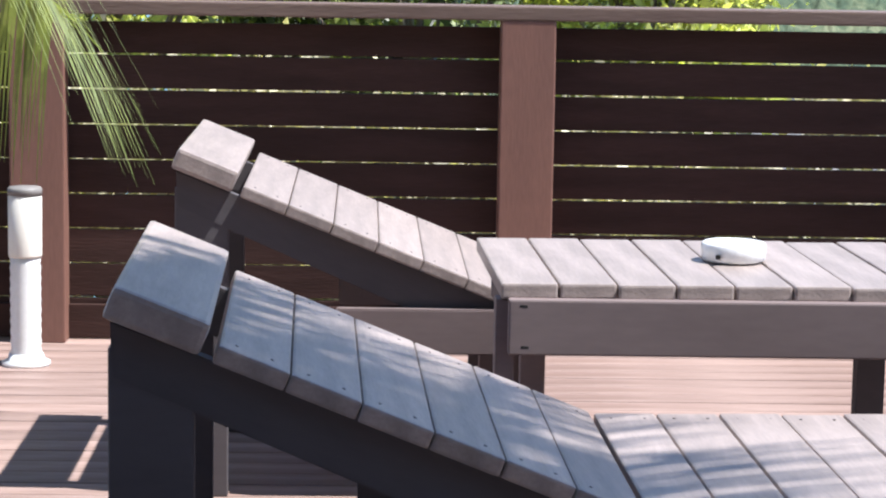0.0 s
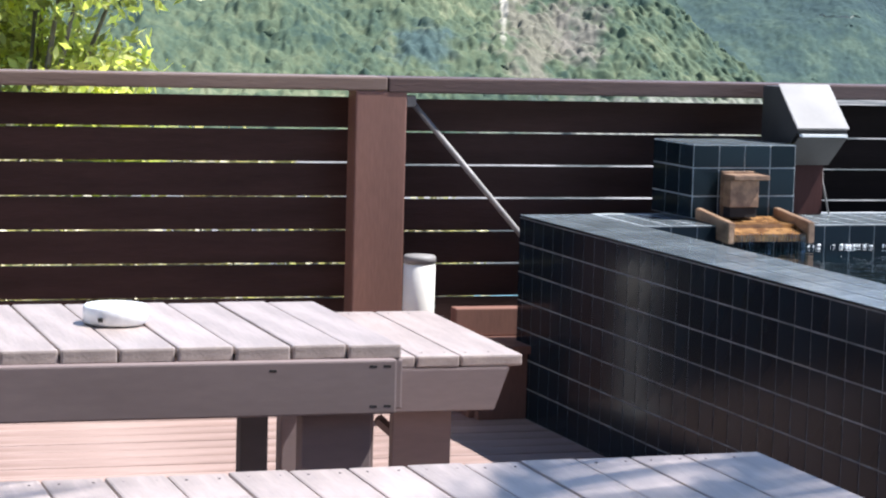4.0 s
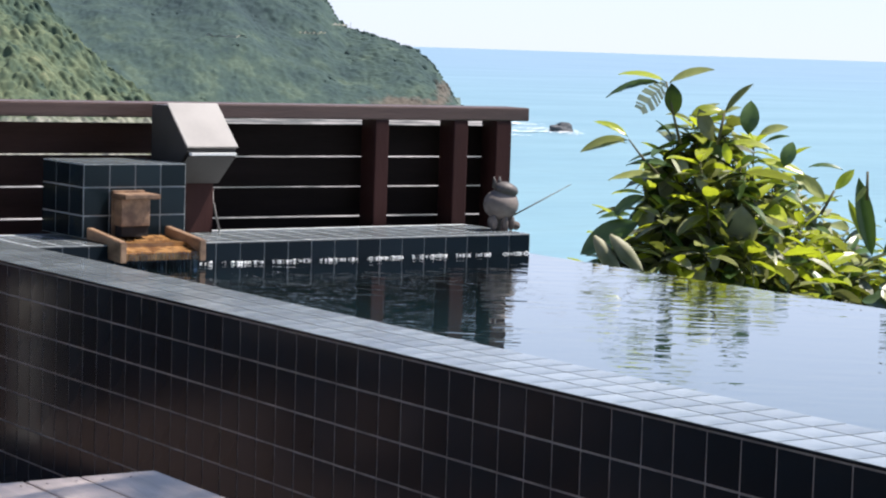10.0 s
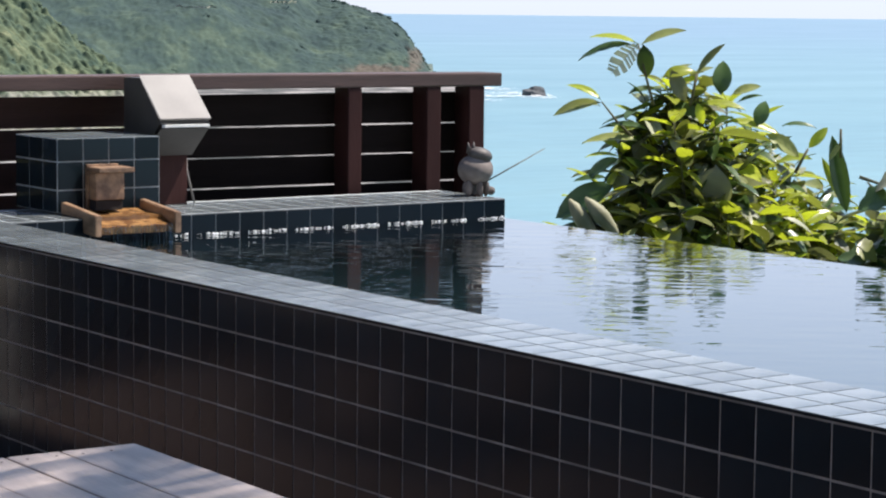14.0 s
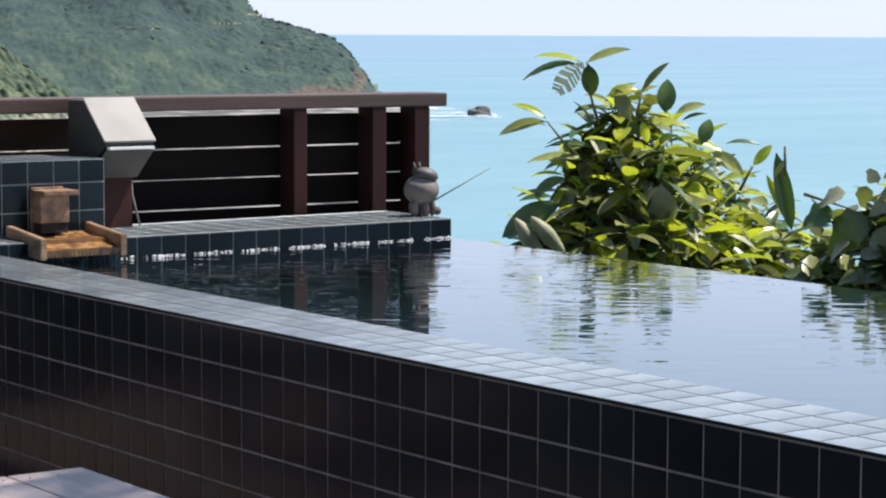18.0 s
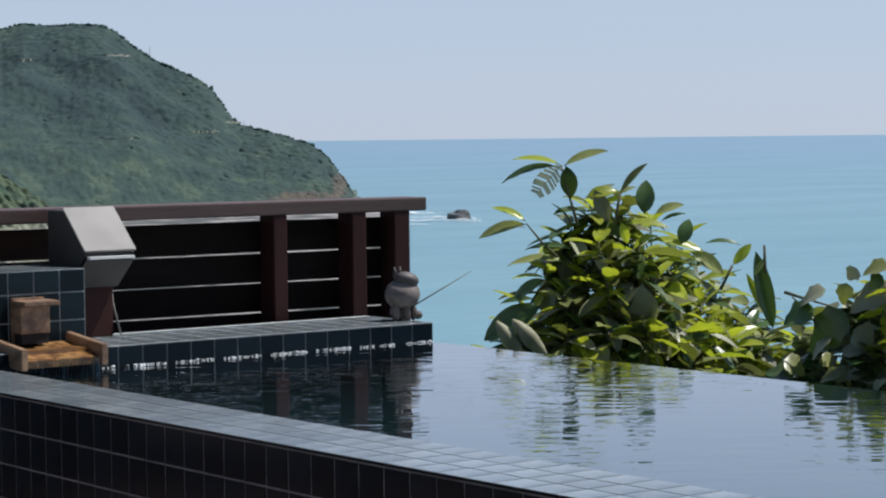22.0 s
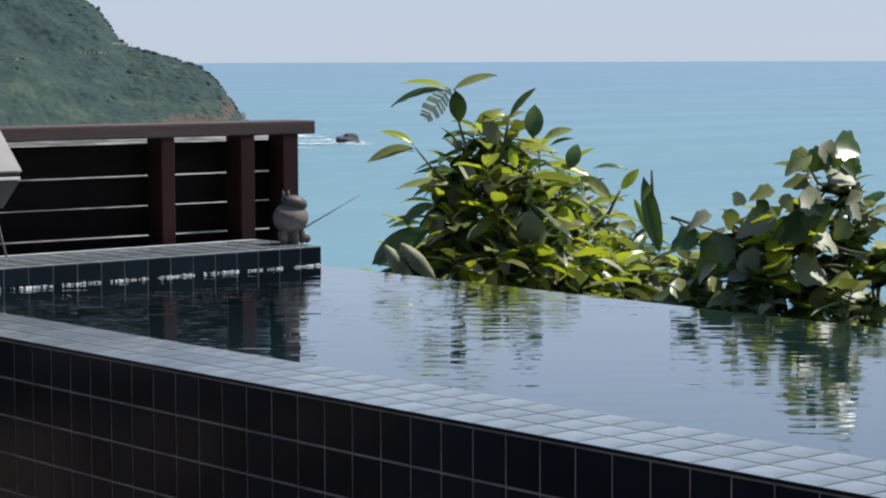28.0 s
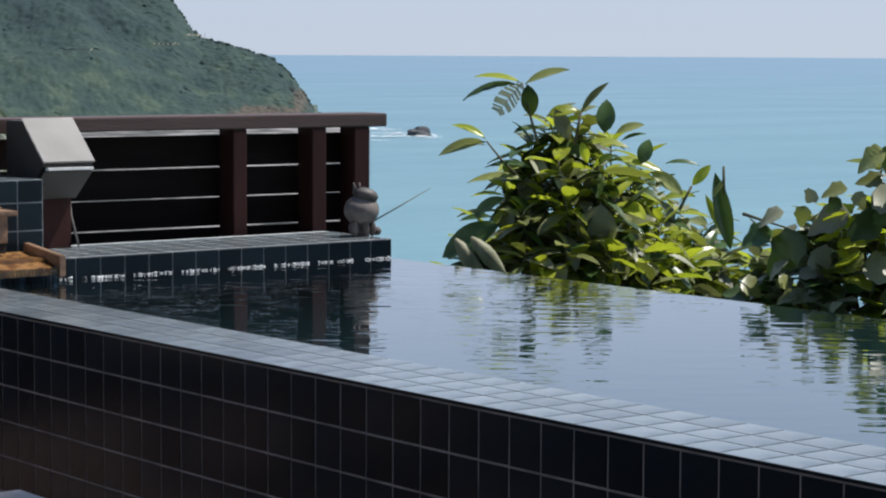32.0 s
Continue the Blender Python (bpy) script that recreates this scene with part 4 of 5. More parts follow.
# ---- plants ----
def leaf_mesh(name, length, width, mat, fold=0.25, droop=0.25, rows=8, lobes=0.0):
    """A leaf with a sunken midrib, quilted between its side veins; base at the origin, tip along y. lobes: how far its rim is notched."""
    bm = bmesh.new()
    lines = []
    for j in range(rows + 1):
        s = j / rows
        if lobes:
            w = width * 0.5 * math.sin(math.pi * min(1, (0.04 + 0.96 * s) ** 0.58)) ** 0.7 * (1 + lobes * math.cos(s * 15)) * (1.15 - 0.35 * s)
        else:
            w = width * 0.5 * (math.sin(math.pi * min(1, s ** 0.85)) ** 0.75) * (0.8 + 0.3 * s)
        y, z = length * s, -droop * length * s * s
        quilt = (0.015 if lobes else 0.045) * width * (1 if j % 2 else -1)
        sweep = 0.12 * width * (1 - s)
        lines.append([bm.verts.new((-w, y + sweep, z + fold * w)), bm.verts.new((-0.5 * w, y + 0.4 * sweep, z + fold * 0.62 * w + quilt)), bm.verts.new((0, y, z)),
                      bm.verts.new((0.5 * w, y + 0.4 * sweep, z + fold * 0.62 * w + quilt)), bm.verts.new((w, y + sweep, z + fold * w))])
    for a, b in zip(lines, lines[1:]):
        for i in range(4):
            bm.faces.new((a[i], a[i + 1], b[i + 1], b[i]))
    return finish(bm, name, mat, True)


def eaten_leaf(name, length, width, mat):
    """An old leaf eaten down to its veins: a midrib and slanting strips with gaps between them."""
    bm = bmesh.new()
    tube([(0, 0, 0), (0, length * 0.5, -0.03 * length), (0, length, -0.12 * length)], [0.0035, 0.003, 0.001], 5, bm)
    for j in range(9):
        s = 0.05 + 0.1 * j + 0.012 * math.sin(j * 2.9)
        w = width * 0.5 * math.sin(math.pi * min(1, s ** 0.85)) ** 0.7
        for sign in (-1, 1):
            y, b = length * s, (0.068 + 0.016 * math.sin(j * 4.1 + sign)) * length
            quad = [(0, y, 0.0), (sign * w, y + 0.35 * w, 0.2 * w), (sign * w * 0.97, y + 0.35 * w + b, 0.2 * w), (0, y + b, 0.0)]
            bm.faces.new([bm.verts.new(q) for q in quad])
    return finish(bm, name, mat, False)


LEAF_SIZES = ((0.155, 0.062, 0.3, 0.25), (0.14, 0.078, 0.18, 0.4), (0.18, 0.064, 0.35, 0.16))
LEAVES, BROAD = {}, {}
for kind, mat in (("dark", LEAF_DARK), ("mid", LEAF_MID), ("lime", LEAF_LIME), ("pale", LEAF_SHEEN)):
    LEAVES[kind] = [leaf_mesh("leaf", L, w, mat, f, d) for L, w, f, d in LEAF_SIZES]
    BROAD[kind] = [leaf_mesh("leaf", L, w, mat, f, d, 14, 0.12) for L, w, f, d in ((0.15, 0.16, 0.12, 0.3), (0.13, 0.15, 0.2, 0.15), (0.16, 0.15, 0.05, 0.4))]


def shrub(label, base, tips, rounds, seed, limes, spread, scale=1.0, pale=0.17, leaves=LEAVES, ring=7):
    """A broad-leaved shrub: stems from the base to given tips, rosettes of leaves along them."""
    rng = random.Random(seed)
    ob = thing("shrub", label, "shrub", Matrix.Translation(base))
    base = Vector(base)
    rest = {}
    made = 0
    paths = []
    for tip in tips:
        t = Vector(tip) - base
        mid = t * 0.5 + Vector((rng.uniform(-0.1, 0.1), rng.uniform(-0.1, 0.1), 0.08))
        pts = [t * 0.02, mid * 0.55, mid, (mid + t) / 2 + Vector((0, 0, 0.02)), t]
        paths.append(pts)
        part("stem", tube(pts, [0.014, 0.011, 0.008, 0.006, 0.003], 6), STEM, ob, smooth=True)
    for i in range(rounds):
        for pts in paths:
            s = 1 - (i / rounds) ** 1.1 * 0.7
            k = s * 4
            a = min(3, int(k))
            c = pts[a].lerp(pts[a + 1], k - a)
            if i:
                c = c + Vector((rng.gauss(0, 1), rng.gauss(0, 1), rng.gauss(0, 0.7))) * spread * (1.1 - s)
                root = pts[a].lerp(pts[a + 1], max(0.0, k - a - 0.35))
                part("twig", tube([root, root.lerp(c, 0.6) + Vector((0, 0, 0.02)), c], [0.006, 0.005, 0.003], 5), STEM, ob, smooth=True)
            turn, young, lean = rng.uniform(0, 360), rng.random() < limes * (0.6 + s), rng.uniform(-15, 15)
            for q in range(ring):
                x = rng.random()
                kind = "lime" if young and q < 5 else "pale" if x < pale else "mid" if x < 0.72 else "dark"
                k2 = scale * rng.uniform(0.7, 1.2) * (0.75 if q == 0 else 1.0)
                m = Matrix.Translation(c + Vector((0, 0, -0.012 * q))) @ pose(0, 0, 0, lean, lean, turn + 137.5 * q + rng.uniform(-15, 15)) @ pose(0, 0, 0, 48 - 13 * q + rng.uniform(-12, 12), rng.uniform(-25, 25), 0) @ Matrix.Diagonal((k2, k2, k2, 1))
                me = rng.choice(leaves[kind])
                made += 1
                if made <= 260:
                    part("leaf", me, None, ob, m=m)
                else:
                    rest.setdefault(kind, []).append((me, m))
    for kind, items in rest.items():
        vs, fs, at = [], [], 0
        for me, m in items:
            v = np.array([(*(m @ q.co),) for q in me.vertices])
            vs.append(v)
            fs += [[q + at for q in p.vertices] for p in me.polygons]
            at += len(v)
        tagged(part("foliage", mesh_np("foliage", np.concatenate(vs), np.array(fs), items[0][0].materials[0], True), None, ob), kind="stuff")
    return ob


def set_leaf(parent, me, length, r, base, tip, face, wide=1.0, name="leaf"):
    """One leaf of a shrub from base to tip, each an azimuth and elevation; face: 0 broadside to the terrace, 90 flat."""
    b, t = aim(*base, r), aim(*tip, r)
    y = (t - b)
    k = y.length / length
    y.normalize()
    z = -Vector((b.x, b.y, 0)).normalized() * math.cos(radians(face)) + Vector((0, 0, 1)) * math.sin(radians(face))
    x = y.cross(z).normalized()
    z = x.cross(y)
    m = Matrix.Translation(b) @ Matrix((x, y, z)).transposed().to_4x4() @ Matrix.Diagonal((k * wide, k, k, 1))
    return part(name, me, None, parent, m=parent.matrix_basis.inverted() @ m)


R1 = 11.1
tips1 = [aim(az, el, R1 + dr + 0.45 * max(0.0, min(az - 39.0, 3.0))) for az, el, dr in (
    (38.1, -2.0, 0), (38.8, -1.95, 0.1), (39.5, -2.3, 0.2), (37.4, -2.9, 0.1), (36.9, -3.5, -0.1), (38.2, -2.8, -0.25), (39.2, -2.9, -0.3), (40.1, -2.9, 0), (40.6, -3.4, 0.1), (41.2, -3.8, 0.1),
    (36.6, -4.5, -0.2), (36.1, -5.1, -0.2), (37.3, -4.2, -0.4), (38.4, -3.8, -0.4), (39.6, -3.7, -0.4), (40.8, -4.3, -0.3), (41.9, -4.3, 0), (42.4, -4.7, 0.1), (37.4, -5.1, -0.5), (38.4, -4.9, -0.5),
    (39.4, -5.0, -0.5), (40.3, -5.0, -0.5), (41.4, -5.2, -0.4), (42.3, -5.3, -0.3), (43.0, -5.2, 0), (42.8, -5.6, -0.2), (43.5, -5.5, 0.2), (41.9, -4.9, -0.4), (40.9, -4.8, -0.6), (38.0, -1.8, 0.1), (38.7, -1.65, 0.2), (37.5, -2.3, 0))]
bush = shrub("bushy shrub with glossy dark and lime green leaves", aim(38.8, -12.0, R1 + 0.3), tips1, 12, 3, 0.28, 0.29, 1.24, 0.3)
# the leaves that stand out on its crown, whorl by whorl
WHORL = (37.29, -0.88)
CROWN = (("lime", 2, WHORL, (36.15, -0.56), 74, 1.0), ("mid", 2, (37.35, -0.91), (38.39, -0.40), 62, 1.0), ("dark", 0, (37.2, -0.91), (35.8, -0.99), 70, 0.9), ("dark", 1, (37.4, -0.88), (37.56, -1.71), 20, 1.0),
         ("mid", 2, (36.42, -2.33), (35.2, -2.53), 58, 1.15), ("lime", 0, (36.42, -2.28), (35.65, -1.77), 60, 0.8), ("mid", 0, (36.4, -2.43), (35.75, -2.33), 70, 0.7),
         ("mid", 2, (38.75, -1.6), (39.34, -0.8), 55, 0.7), ("dark", 1, (39.35, -2.15), (39.38, -1.28), 20, 1.05), ("mid", 0, (39.6, -2.12), (40.27, -1.78), 45, 1.0), ("dark", 0, (39.75, -2.3), (40.3, -2.0), 65, 0.8))
LIMES = (("lime", 2, (38.85, -2.35), (39.95, -2.32), 62, 1.0), ("lime", 2, (39.5, -2.75), (40.86, -2.9), 62, 0.9), ("dark", 1, (40.25, -2.9), (40.42, -2.25), 20, 1.1), ("dark", 0, (40.84, -2.85), (41.66, -2.7), 70, 0.8),
         ("lime", 0, (41.5, -3.4), (41.95, -2.86), 10, 1.0), ("mid", 0, (40.45, -3.05), (41.35, -3.5), 35, 1.1), ("pale", 0, (38.1, -1.5), (38.5, -2.3), 10, 1.2), ("lime", 1, (38.75, -2.3), (38.95, -2.85), 20, 0.8), ("lime", 1, (37.9, -1.7), (38.6, -1.35), 45, 0.9))
LOW = (("pale", 1, (39.25, -3.8), (39.1, -5.1), 5, 1.5), ("dark", 2, (36.8, -4.35), (35.25, -5.1), 40, 1.3), ("dark", 2, (36.6, -4.2), (35.75, -4.2), 60, 0.9), ("dark", 0, (36.9, -3.7), (36.0, -4.1), 45, 1.0), ("mid", 0, (37.4, -3.3), (36.0, -3.05), 65, 0.8),
       ("dark", 2, (37.6, -3.0), (36.6, -2.75), 60, 0.7), ("lime", 1, (39.2, -4.75), (39.6, -4.9), 20, 1.0), ("mid", 0, (42.0, -3.7), (42.3, -3.2), 20, 0.6))
for kind, shape, base, tip, face, wide in CROWN + LIMES + LOW:
    set_leaf(bush, LEAVES[kind][shape], LEAF_SIZES[shape][0], R1 - 0.35, base, tip, face, wide)
set_leaf(bush, eaten_leaf("eaten_leaf", 0.2, 0.11, EATEN_LEAF), 0.2, R1 - 0.4, WHORL, (36.62, -1.65), 12, 1.0, "eaten_leaf")
blade = leaf_mesh("blade_leaf", 0.32, 0.075, LEAF_DARK, 0.5, 0.02)
set_leaf(bush, blade, 0.32, R1 - 0.1, (42.5, -5.0), (42.07, -3.05), 5, 1.0, "blade_leaf")
set_leaf(bush, leaf_mesh("blade_leaf", 0.32, 0.08, LEAF_LIME, 0.4, 0.1), 0.32, R1 - 0.05, (42.3, -4.6), (41.85, -3.6), 15, 0.8, "blade_leaf")
for pts in ([(37.7, -2.4), (37.5, -1.7), WHORL], [(37.2, -3.2), (36.8, -2.8), (36.42, -2.33)], [(38.6, -2.4), (38.75, -1.6)], [(41.2, -4.0), (41.5, -3.4)], [(42.3, -3.6), (42.28, -2.9)], [(43.6, -4.9), (43.2, -4.4), (42.95, -4.18)]):
    inv = bush.matrix_basis.inverted()
    part("twig", tube([inv @ aim(*q, R1 - 0.33) for q in pts], [0.009 - 0.0025 * n for n in range(len(pts))], 6), STEM, bush, smooth=True)

R2 = 8.3
tips2 = [aim(az, el, R2 + dr) for az, el, dr in ((46.1, -2.85, 0), (46.8, -2.65, 0.1), (47.2, -3.2, 0), (46.0, -3.7, -0.1), (45.2, -4.0, 0), (44.5, -4.1, 0), (43.5, -4.6, 0.2), (44.2, -5.0, 0.1), (45.4, -5.2, -0.2), (46.8, -4.1, 0.1),
                                                 (47.3, -4.3, 0), (46.2, -5.1, -0.1), (44.8, -5.6, -0.2), (47.2, -5.8, -0.3), (48.4, -5.5, 0), (43.2, -5.5, 0.2), (49.6, -4.4, 0.1), (48.0, -4.9, 0), (44.0, -4.5, 0.1), (44.7, -4.7, 0.1), (43.8, -5.4, 0), (45.6, -4.5, 0.1))]
climber = shrub("open shrub with broad lobed grey green leaves", aim(46.6, -13.0, R2 + 0.1), tips2, 14, 11, 0.1, 0.26, 0.62, 0.36, BROAD, 5)
# the broad leaves that stand out, from its top down
BROAD_TOP = (
         ("mid", 0, (46.20, -2.49), (45.44, -2.86), 60, 1.0), ("pale", 2, (46.39, -2.25), (47.03, -2.75), 50, 0.9), ("dark", 1, (46.72, -2.25), (47.40, -2.41), 45, 1.2), ("dark", 0, (46.59, -2.42), (46.10, -2.89), 20, 0.9),
         ("lime", 1, (46.83, -2.58), (46.70, -2.86), 20, 0.8), ("pale", 1, (46.53, -3.05), (47.30, -3.13), 65, 1.1), ("mid", 0, (46.15, -3.22), (45.49, -3.14), 55, 0.9), ("pale", 0, (45.88, -3.53), (46.62, -3.82), 45, 1.1),
         ("pale", 2, (45.48, -3.50), (45.76, -3.90), 15, 0.8), ("mid", 1, (45.31, -3.41), (44.64, -3.57), 65, 0.9), ("pale", 2, (45.36, -3.99), (44.25, -4.30), 45, 0.8), ("mid", 0, (44.28, -3.84), (44.15, -4.37), 15, 0.7),
         ("pale", 1, (44.54, -3.49), (44.29, -3.76), 30, 1.0), ("pale", 0, (43.77, -4.00), (43.08, -4.24), 65, 0.9), ("dark", 1, (43.51, -4.49), (42.70, -4.80), 50, 0.8), ("dark", 2, (44.25, -4.55), (43.25, -5.48), 30, 0.7),
         ("pale", 0, (43.92, -5.15), (43.32, -5.59), 75, 0.8), ("pale", 1, (44.48, -4.94), (44.93, -5.39), 35, 1.0), ("mid", 2, (45.73, -5.00), (45.00, -5.37), 50, 0.9), ("dark", 0, (45.78, -5.28), (45.31, -5.93), 30, 1.2))
BROAD_LOW = (
         ("pale", 1, (45.69, -5.28), (46.67, -5.55), 55, 1.0), ("pale", 0, (46.22, -4.57), (46.92, -4.76), 60, 1.0), ("mid", 1, (47.18, -4.17), (46.72, -4.56), 40, 0.9), ("pale", 2, (46.81, -5.87), (47.53, -5.80), 55, 1.1),
         ("lime", 0, (46.56, -4.26), (46.29, -4.37), 40, 1.0), ("mid", 1, (43.62, -5.64), (43.93, -5.86), 60, 1.3), ("dark", 1, (45.55, -4.04), (46.10, -4.57), 20, 1.3), ("dark", 0, (46.21, -3.76), (46.52, -4.36), 20, 1.2),
         ("pale", 2, (44.16, -5.58), (44.80, -5.28), 65, 0.9), ("pale", 0, (47.04, -3.77), (47.47, -4.02), 55, 1.0), ("pale", 1, (47.44, -3.50), (46.99, -3.67), 60, 1.0), ("dark", 0, (44.84, -5.93), (45.34, -6.33), 35, 1.1),
         ("mid", 2, (46.24, -5.85), (46.68, -6.29), 30, 1.0), ("mid", 0, (42.74, -5.72), (43.32, -6.00), 55, 1.0), ("dark", 1, (42.98, -6.14), (42.30, -5.98), 55, 0.9), ("pale", 1, (43.96, -6.01), (44.30, -6.18), 40, 1.2),
         ("dark", 2, (45.15, -3.67), (44.75, -3.94), 40, 1.0), ("mid", 0, (44.16, -6.01), (43.59, -6.15), 60, 0.8), ("dark", 1, (46.86, -2.78), (47.26, -2.98), 50, 0.9), ("mid", 1, (47.23, -5.53), (46.57, -5.67), 60, 0.8))
for kind, shape, base, tip, face, wide in BROAD_TOP + BROAD_LOW:
    set_leaf(climber, BROAD[kind][shape], (0.15, 0.13, 0.16)[shape], R2 - 0.2, base, tip, face, wide)
for pts in (((46.30, -5.27), (46.76, -5.21), (47.19, -5.26)), ((46.56, -4.70), (47.02, -4.83), (47.52, -4.93)), ((45.09, -4.82), (45.29, -4.58), (45.42, -4.27)), ((45.61, -6.39), (45.98, -6.15), (46.41, -5.93)), ((46.04, -5.61), (45.91, -5.95), (45.85, -6.36)), ((42.76, -4.06), (43.27, -4.22), (43.91, -4.41)), ((45.63, -5.96), (45.84, -6.12), (46.11, -6.32)), ((44.89, -4.48), (45.09, -4.75), (45.33, -5.05)), ((46.20, -2.92), (46.34, -3.19), (46.54, -3.26)), ((45.70, -5.62), (46.23, -5.01), (46.55, -4.13))):
    inv = climber.matrix_basis.inverted()
    part("twig", tube([inv @ aim(*q, R2 - 0.15) for q in pts], [0.007, 0.005, 0.003], 6), STEM, climber, smooth=True)

for az, el, lean in ((36.5, -5.2, 42), (36.03, -5.3, 34)):
    p = aim(az, el, 8.95)
    ob = new("flower_bud", finish(lathe([(0.008, -0.09), (0.022, -0.055), (0.032, 0.0), (0.031, 0.035), (0.02, 0.075), (0.005, 0.105)], 14), "flower_bud", BUD, True))
    ob.matrix_basis = Matrix.Translation(p) @ pose(0, 0, 0, 0, 0, -36) @ pose(0, 0, 0, 0, -lean, 0)
    tagged(ob, "pale green closed flower bud on the shrub", "flower bud", group="flower buds")


def leafy_tree(label, x, y, z0, height, width, leaves, seed, mat):
    """A tree behind the fence: tapered trunk, limbs and a ragged crown of small leaves."""
    rng = np.random.default_rng(seed)
    leaves = int(leaves * 2.2)
    ob = thing("tree", label, "tree", pose(x, y, z0), "trees behind the fence")
    part("trunk", tube([(0, 0, 0), (0.05, 0, height * 0.25), (-0.04, 0.05, height * 0.5), (0.05, 0, height * 0.8)], [0.07, 0.055, 0.04, 0.015], 9), BARK, ob, smooth=True)
    centres = []
    for i in range(16):
        a, q = rng.uniform(0, math.tau), rng.uniform(0.3, 1.0)
        c = (width * q * math.cos(a), 0.7 * width * q * math.sin(a), height * rng.uniform(0.3, 1.0) ** 0.8)
        centres.append(c)
        part("limb", tube([(0, 0, c[2] * 0.55), (c[0] * 0.5, c[1] * 0.5, c[2] * 0.8), c], [0.026, 0.017, 0.006], 6), BARK, ob, smooth=True)
    c = np.array(centres)[rng.integers(0, len(centres), leaves)]
    p = c + rng.normal(0, 1, (leaves, 3)) * np.array([0.26, 0.26, 0.2]) * width * 0.75
    d = rng.normal(0, 1, (leaves, 3))
    d /= np.linalg.norm(d, axis=1)[:, None]
    e = np.cross(d, rng.normal(0, 1, (leaves, 3)))
    e /= np.linalg.norm(e, axis=1)[:, None]
    L = rng.uniform(0.04, 0.11 if mat is not SHADED_LEAF else 0.15, (leaves, 1))
    v = np.stack([p, p + d * L * 0.45 + e * L * 0.2, p + d * L, p + d * L * 0.45 - e * L * 0.2], 1)
    part("crown", mesh_np("crown", v.reshape(-1, 3), np.arange(leaves * 4).reshape(-1, 4), mat), None, ob)
    return ob


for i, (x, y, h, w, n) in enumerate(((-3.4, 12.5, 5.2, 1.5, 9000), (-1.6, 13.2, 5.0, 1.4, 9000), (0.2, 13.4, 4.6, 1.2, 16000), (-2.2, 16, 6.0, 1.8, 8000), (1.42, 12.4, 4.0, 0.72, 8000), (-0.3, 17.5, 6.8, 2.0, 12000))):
    leafy_tree("leafy tree behind the fence, leaves darkened as shade" if -1 < x < 1 else "sunlit yellow green leafy tree behind the fence", x, y, -1.5 - 0.2 * max(0, y - 11), h, w, n, 20 + i, SHADED_LEAF if -1 < x < 1 else TREE_LEAF)
for i, (x, y, h, w, n) in enumerate(((-2.6, 10.2, 1.2, 0.9, 3500), (-1.0, 10.6, 1.6, 0.9, 5000), (0.6, 10.3, 1.35, 0.9, 5000), (1.8, 10.8, 1.5, 0.7, 4000), (2.9, 11.5, 1.2, 0.6, 2500))):
    leafy_tree("low straw coloured leafy tree close behind the fence", x, y, -0.9, h, w, n, 40 + i, DRY_LEAF)


def frond(name, parent, start, heading, rise, length, drop, leaflets, leaf_len, seed, wide=0.011, sweep=1.1):
    """One arching palm frond with two rows of hanging leaflets, in one mesh with its midrib."""
    rng = random.Random(seed)
    bm = bmesh.new()
    s0 = Vector(start)
    h = Vector((math.cos(radians(heading)), math.sin(radians(heading)), 0))
    pts = [s0 + h * length * (k / 10) + Vector((0, 0, rise * (k / 10) - drop * (k / 10) ** 2)) for k in range(11)]
    tube(pts, [0.018 * (1 - 0.085 * k) for k in range(11)], 6, bm)
    side_way = Vector((-h.y, h.x, 0))
    for i in range(leaflets):
        s = 0.15 + 0.85 * i / leaflets
        k = s * 10
        a = min(9, int(k))
        p = pts[a].lerp(pts[a + 1], k - a)
        along = (pts[a + 1] - pts[a]).normalized()
        for sign in (-1, 1):
            L = leaf_len * (0.5 + 0.5 * math.sin(math.pi * min(1, 0.15 + 0.8 * s))) * rng.uniform(0.85, 1.1)
            d = (side_way * sign * 0.7 + along * (0.4 + sweep * s * s) + Vector((0, 0, -0.1 + rng.uniform(-0.2, 0.25)))).normalized()
            w = wide
            prev = None
            for q in range(5):
                c = p + d * L * q / 4 + Vector((0, 0, -0.75 * L * (q / 4) ** 2))
                ww = w * (1 - (q / 4) ** 1.6) + 0.001
                pair = [bm.verts.new(c - along * ww), bm.verts.new(c + along * ww)]
                if prev:
                    bm.faces.new((prev[0], prev[1], pair[1], pair[0]))
                prev = pair
    return part(name, bm, PALM_LEAF, parent)


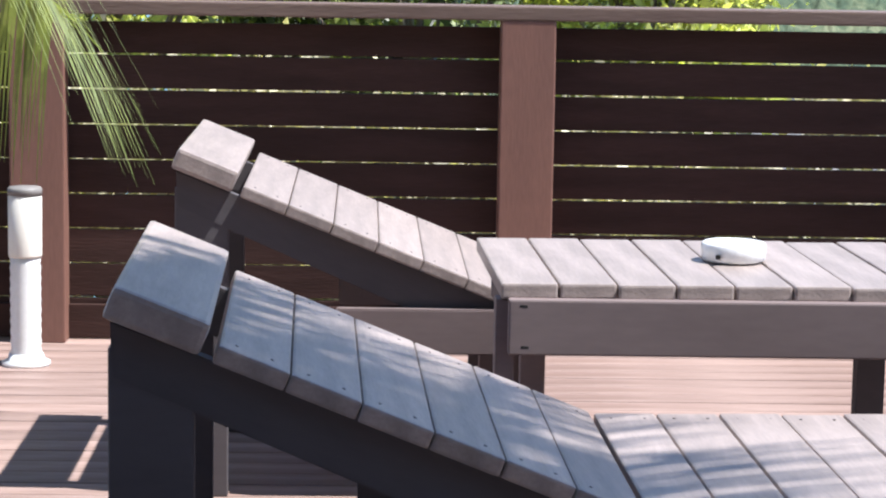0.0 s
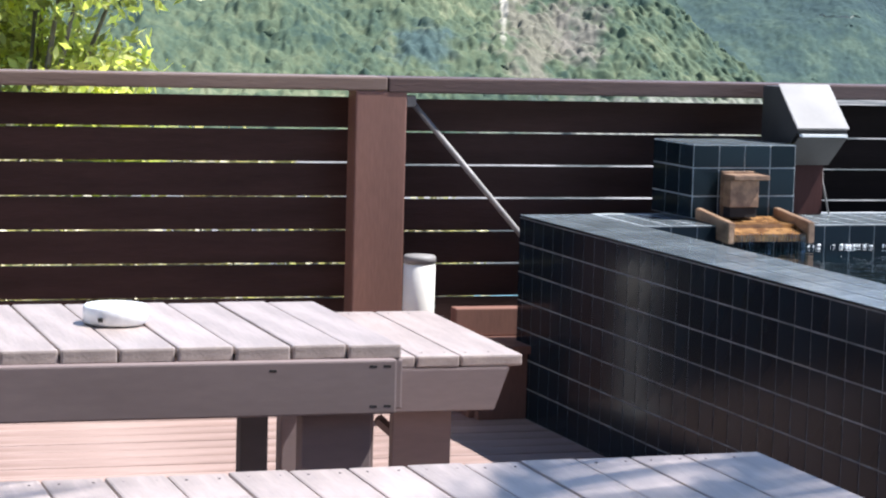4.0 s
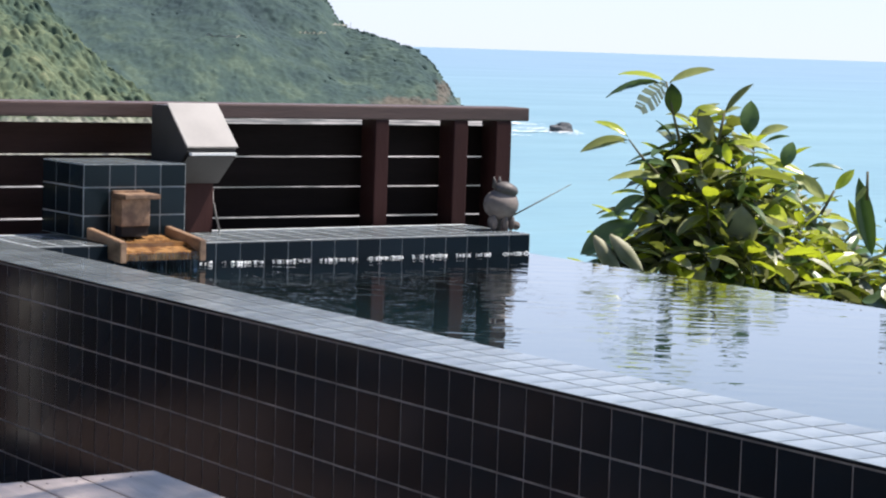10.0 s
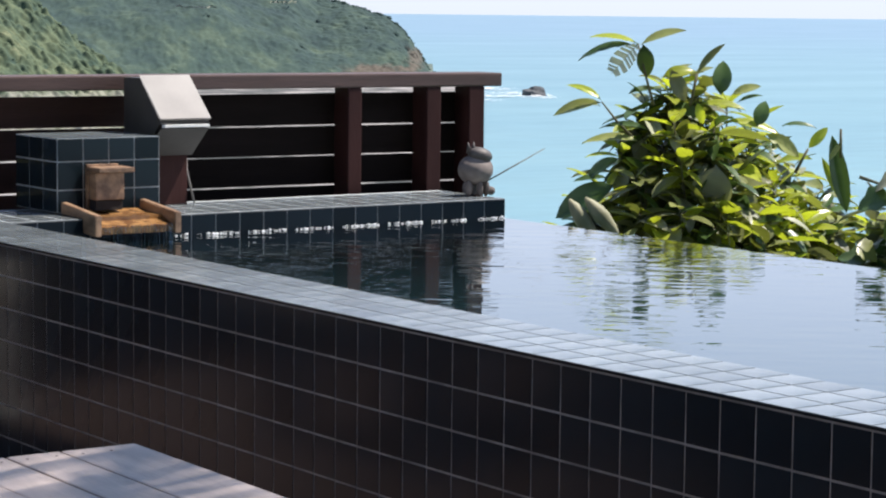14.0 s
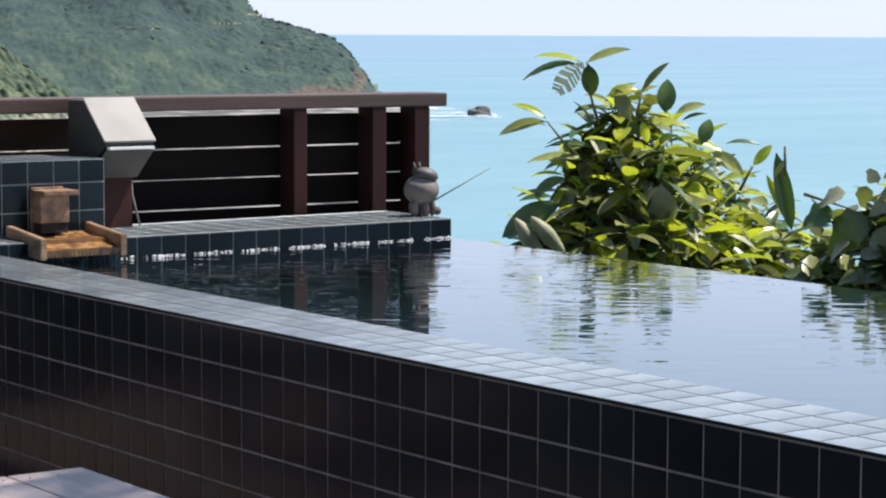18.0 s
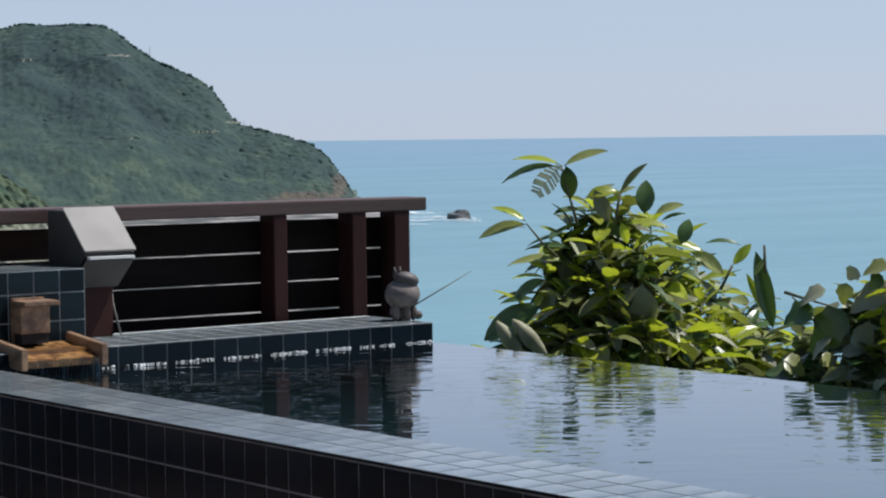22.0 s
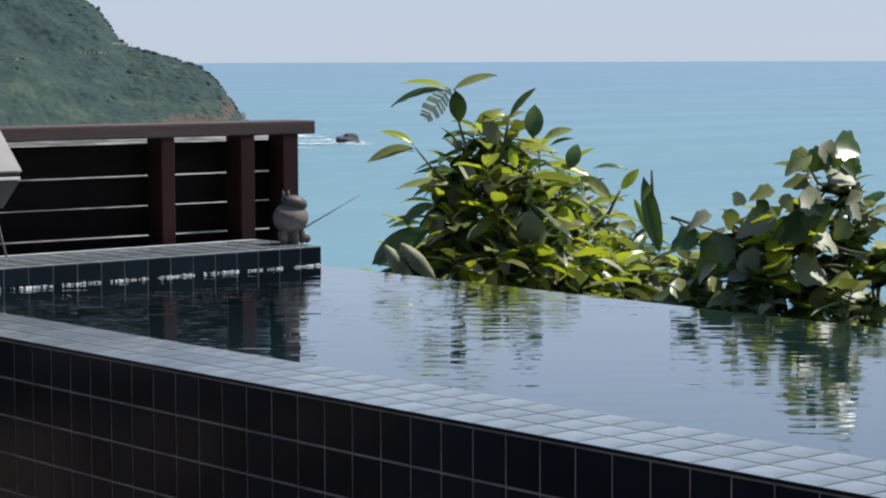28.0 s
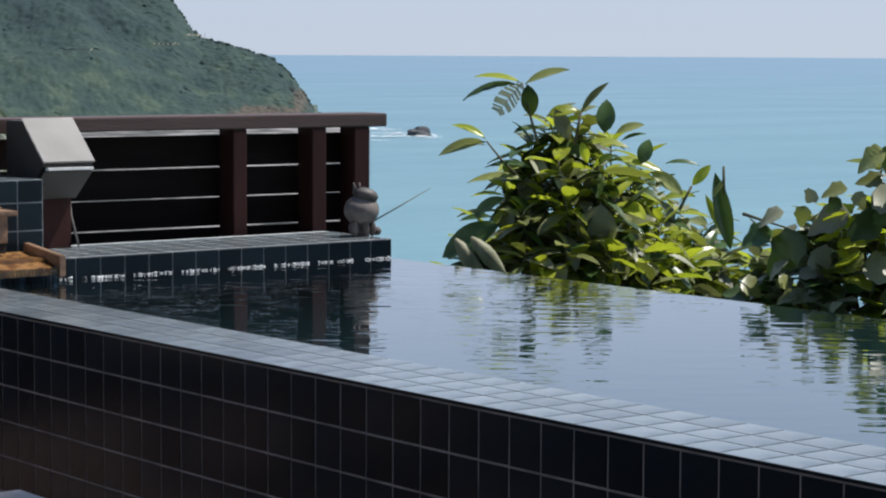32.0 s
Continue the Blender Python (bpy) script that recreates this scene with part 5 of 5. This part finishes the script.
def palm_tree(label, points, radii, fronds, leaf_len, wide):
    ob = thing("palm_tree", label, "palm")
    part("trunk", tube(points, radii, 12), BARK, ob, smooth=True)
    for i, (start, hd, rise, L, drop) in enumerate(fronds):
        frond("frond", ob, start, hd, rise, L, drop, int(max(L, 1.6) * 24), leaf_len, i + len(fronds), wide)
    return ob


TOP = (-1.72, 5.45, 2.5)
low_palm = palm_tree("feathery green palm with arching fronds beside the loungers", [(-1.75, 5.45, 0.0), (-1.72, 5.44, 0.9), (-1.74, 5.45, 1.8), (-1.72, 5.45, 2.55)], [0.09, 0.075, 0.07, 0.06],
          [(TOP, 120, 1.2, 2.2, 1.6), (TOP, 170, 1.0, 2.2, 1.7), (TOP, -120, 1.1, 2.2, 1.5), (TOP, -160, 1.0, 2.2, 1.4), (TOP, -45, 1.3, 1.5, 0.9)], 0.72, 0.014)
frond("frond", low_palm, (TOP[0] - 0.1, TOP[1], TOP[2] - 0.08), 51.5, -0.85, 1.42, 0.40, 120, 0.62, 5, 0.011, 0.35)
# an unseen tall palm added behind the viewer; its fronds shade the front lounger
TOP = (2.4, -1.0, 4.9)
crown = [(TOP, 108 - 1.5 * i, 1.5 + 0.35 * math.sin(i * 2.4), 4.3 + 0.3 * math.sin(i * 1.7), 1.8 + 0.3 * math.sin(i * 3.1)) for i in range(15)]
palm_tree("tall feathery palm, unseen, added to shade the front lounger", [(2.5, -1.0, -0.5), (2.55, -1.05, 1.3), (2.45, -0.95, 3.2), (2.4, -1.0, 4.95)], [0.15, 0.12, 0.1, 0.08],
          crown + [(TOP, 72 - 5 * i, 1.7, 5.4 + 0.1 * i, 1.9) for i in range(2)] + [(TOP, hd, 1.2, 3.5, 2.2) for hd in (-30, -80, -130, 160)], 0.8, 0.0195)

# an unseen plain wall and eave, added behind the viewer to cut sky light
house = thing("light_blocking_wall", "unseen plain dark wall and terrace eave added to cut sky light", "house", kind="structure")
BLOCKER = material("dark light-blocking wall", (0.07, 0.05, 0.042), 0.8, (0.05, 0.036, 0.03), 2, 0.3)
part("wall", box(-9.0, 7.0, -3.0, -2.8, -0.5, 6.5, 0), BLOCKER, house)
part("eave", box(-4.4, 1.9, -3.1, 1.3, 2.7, 2.85, 0.01), BROWN_BOARD, house)
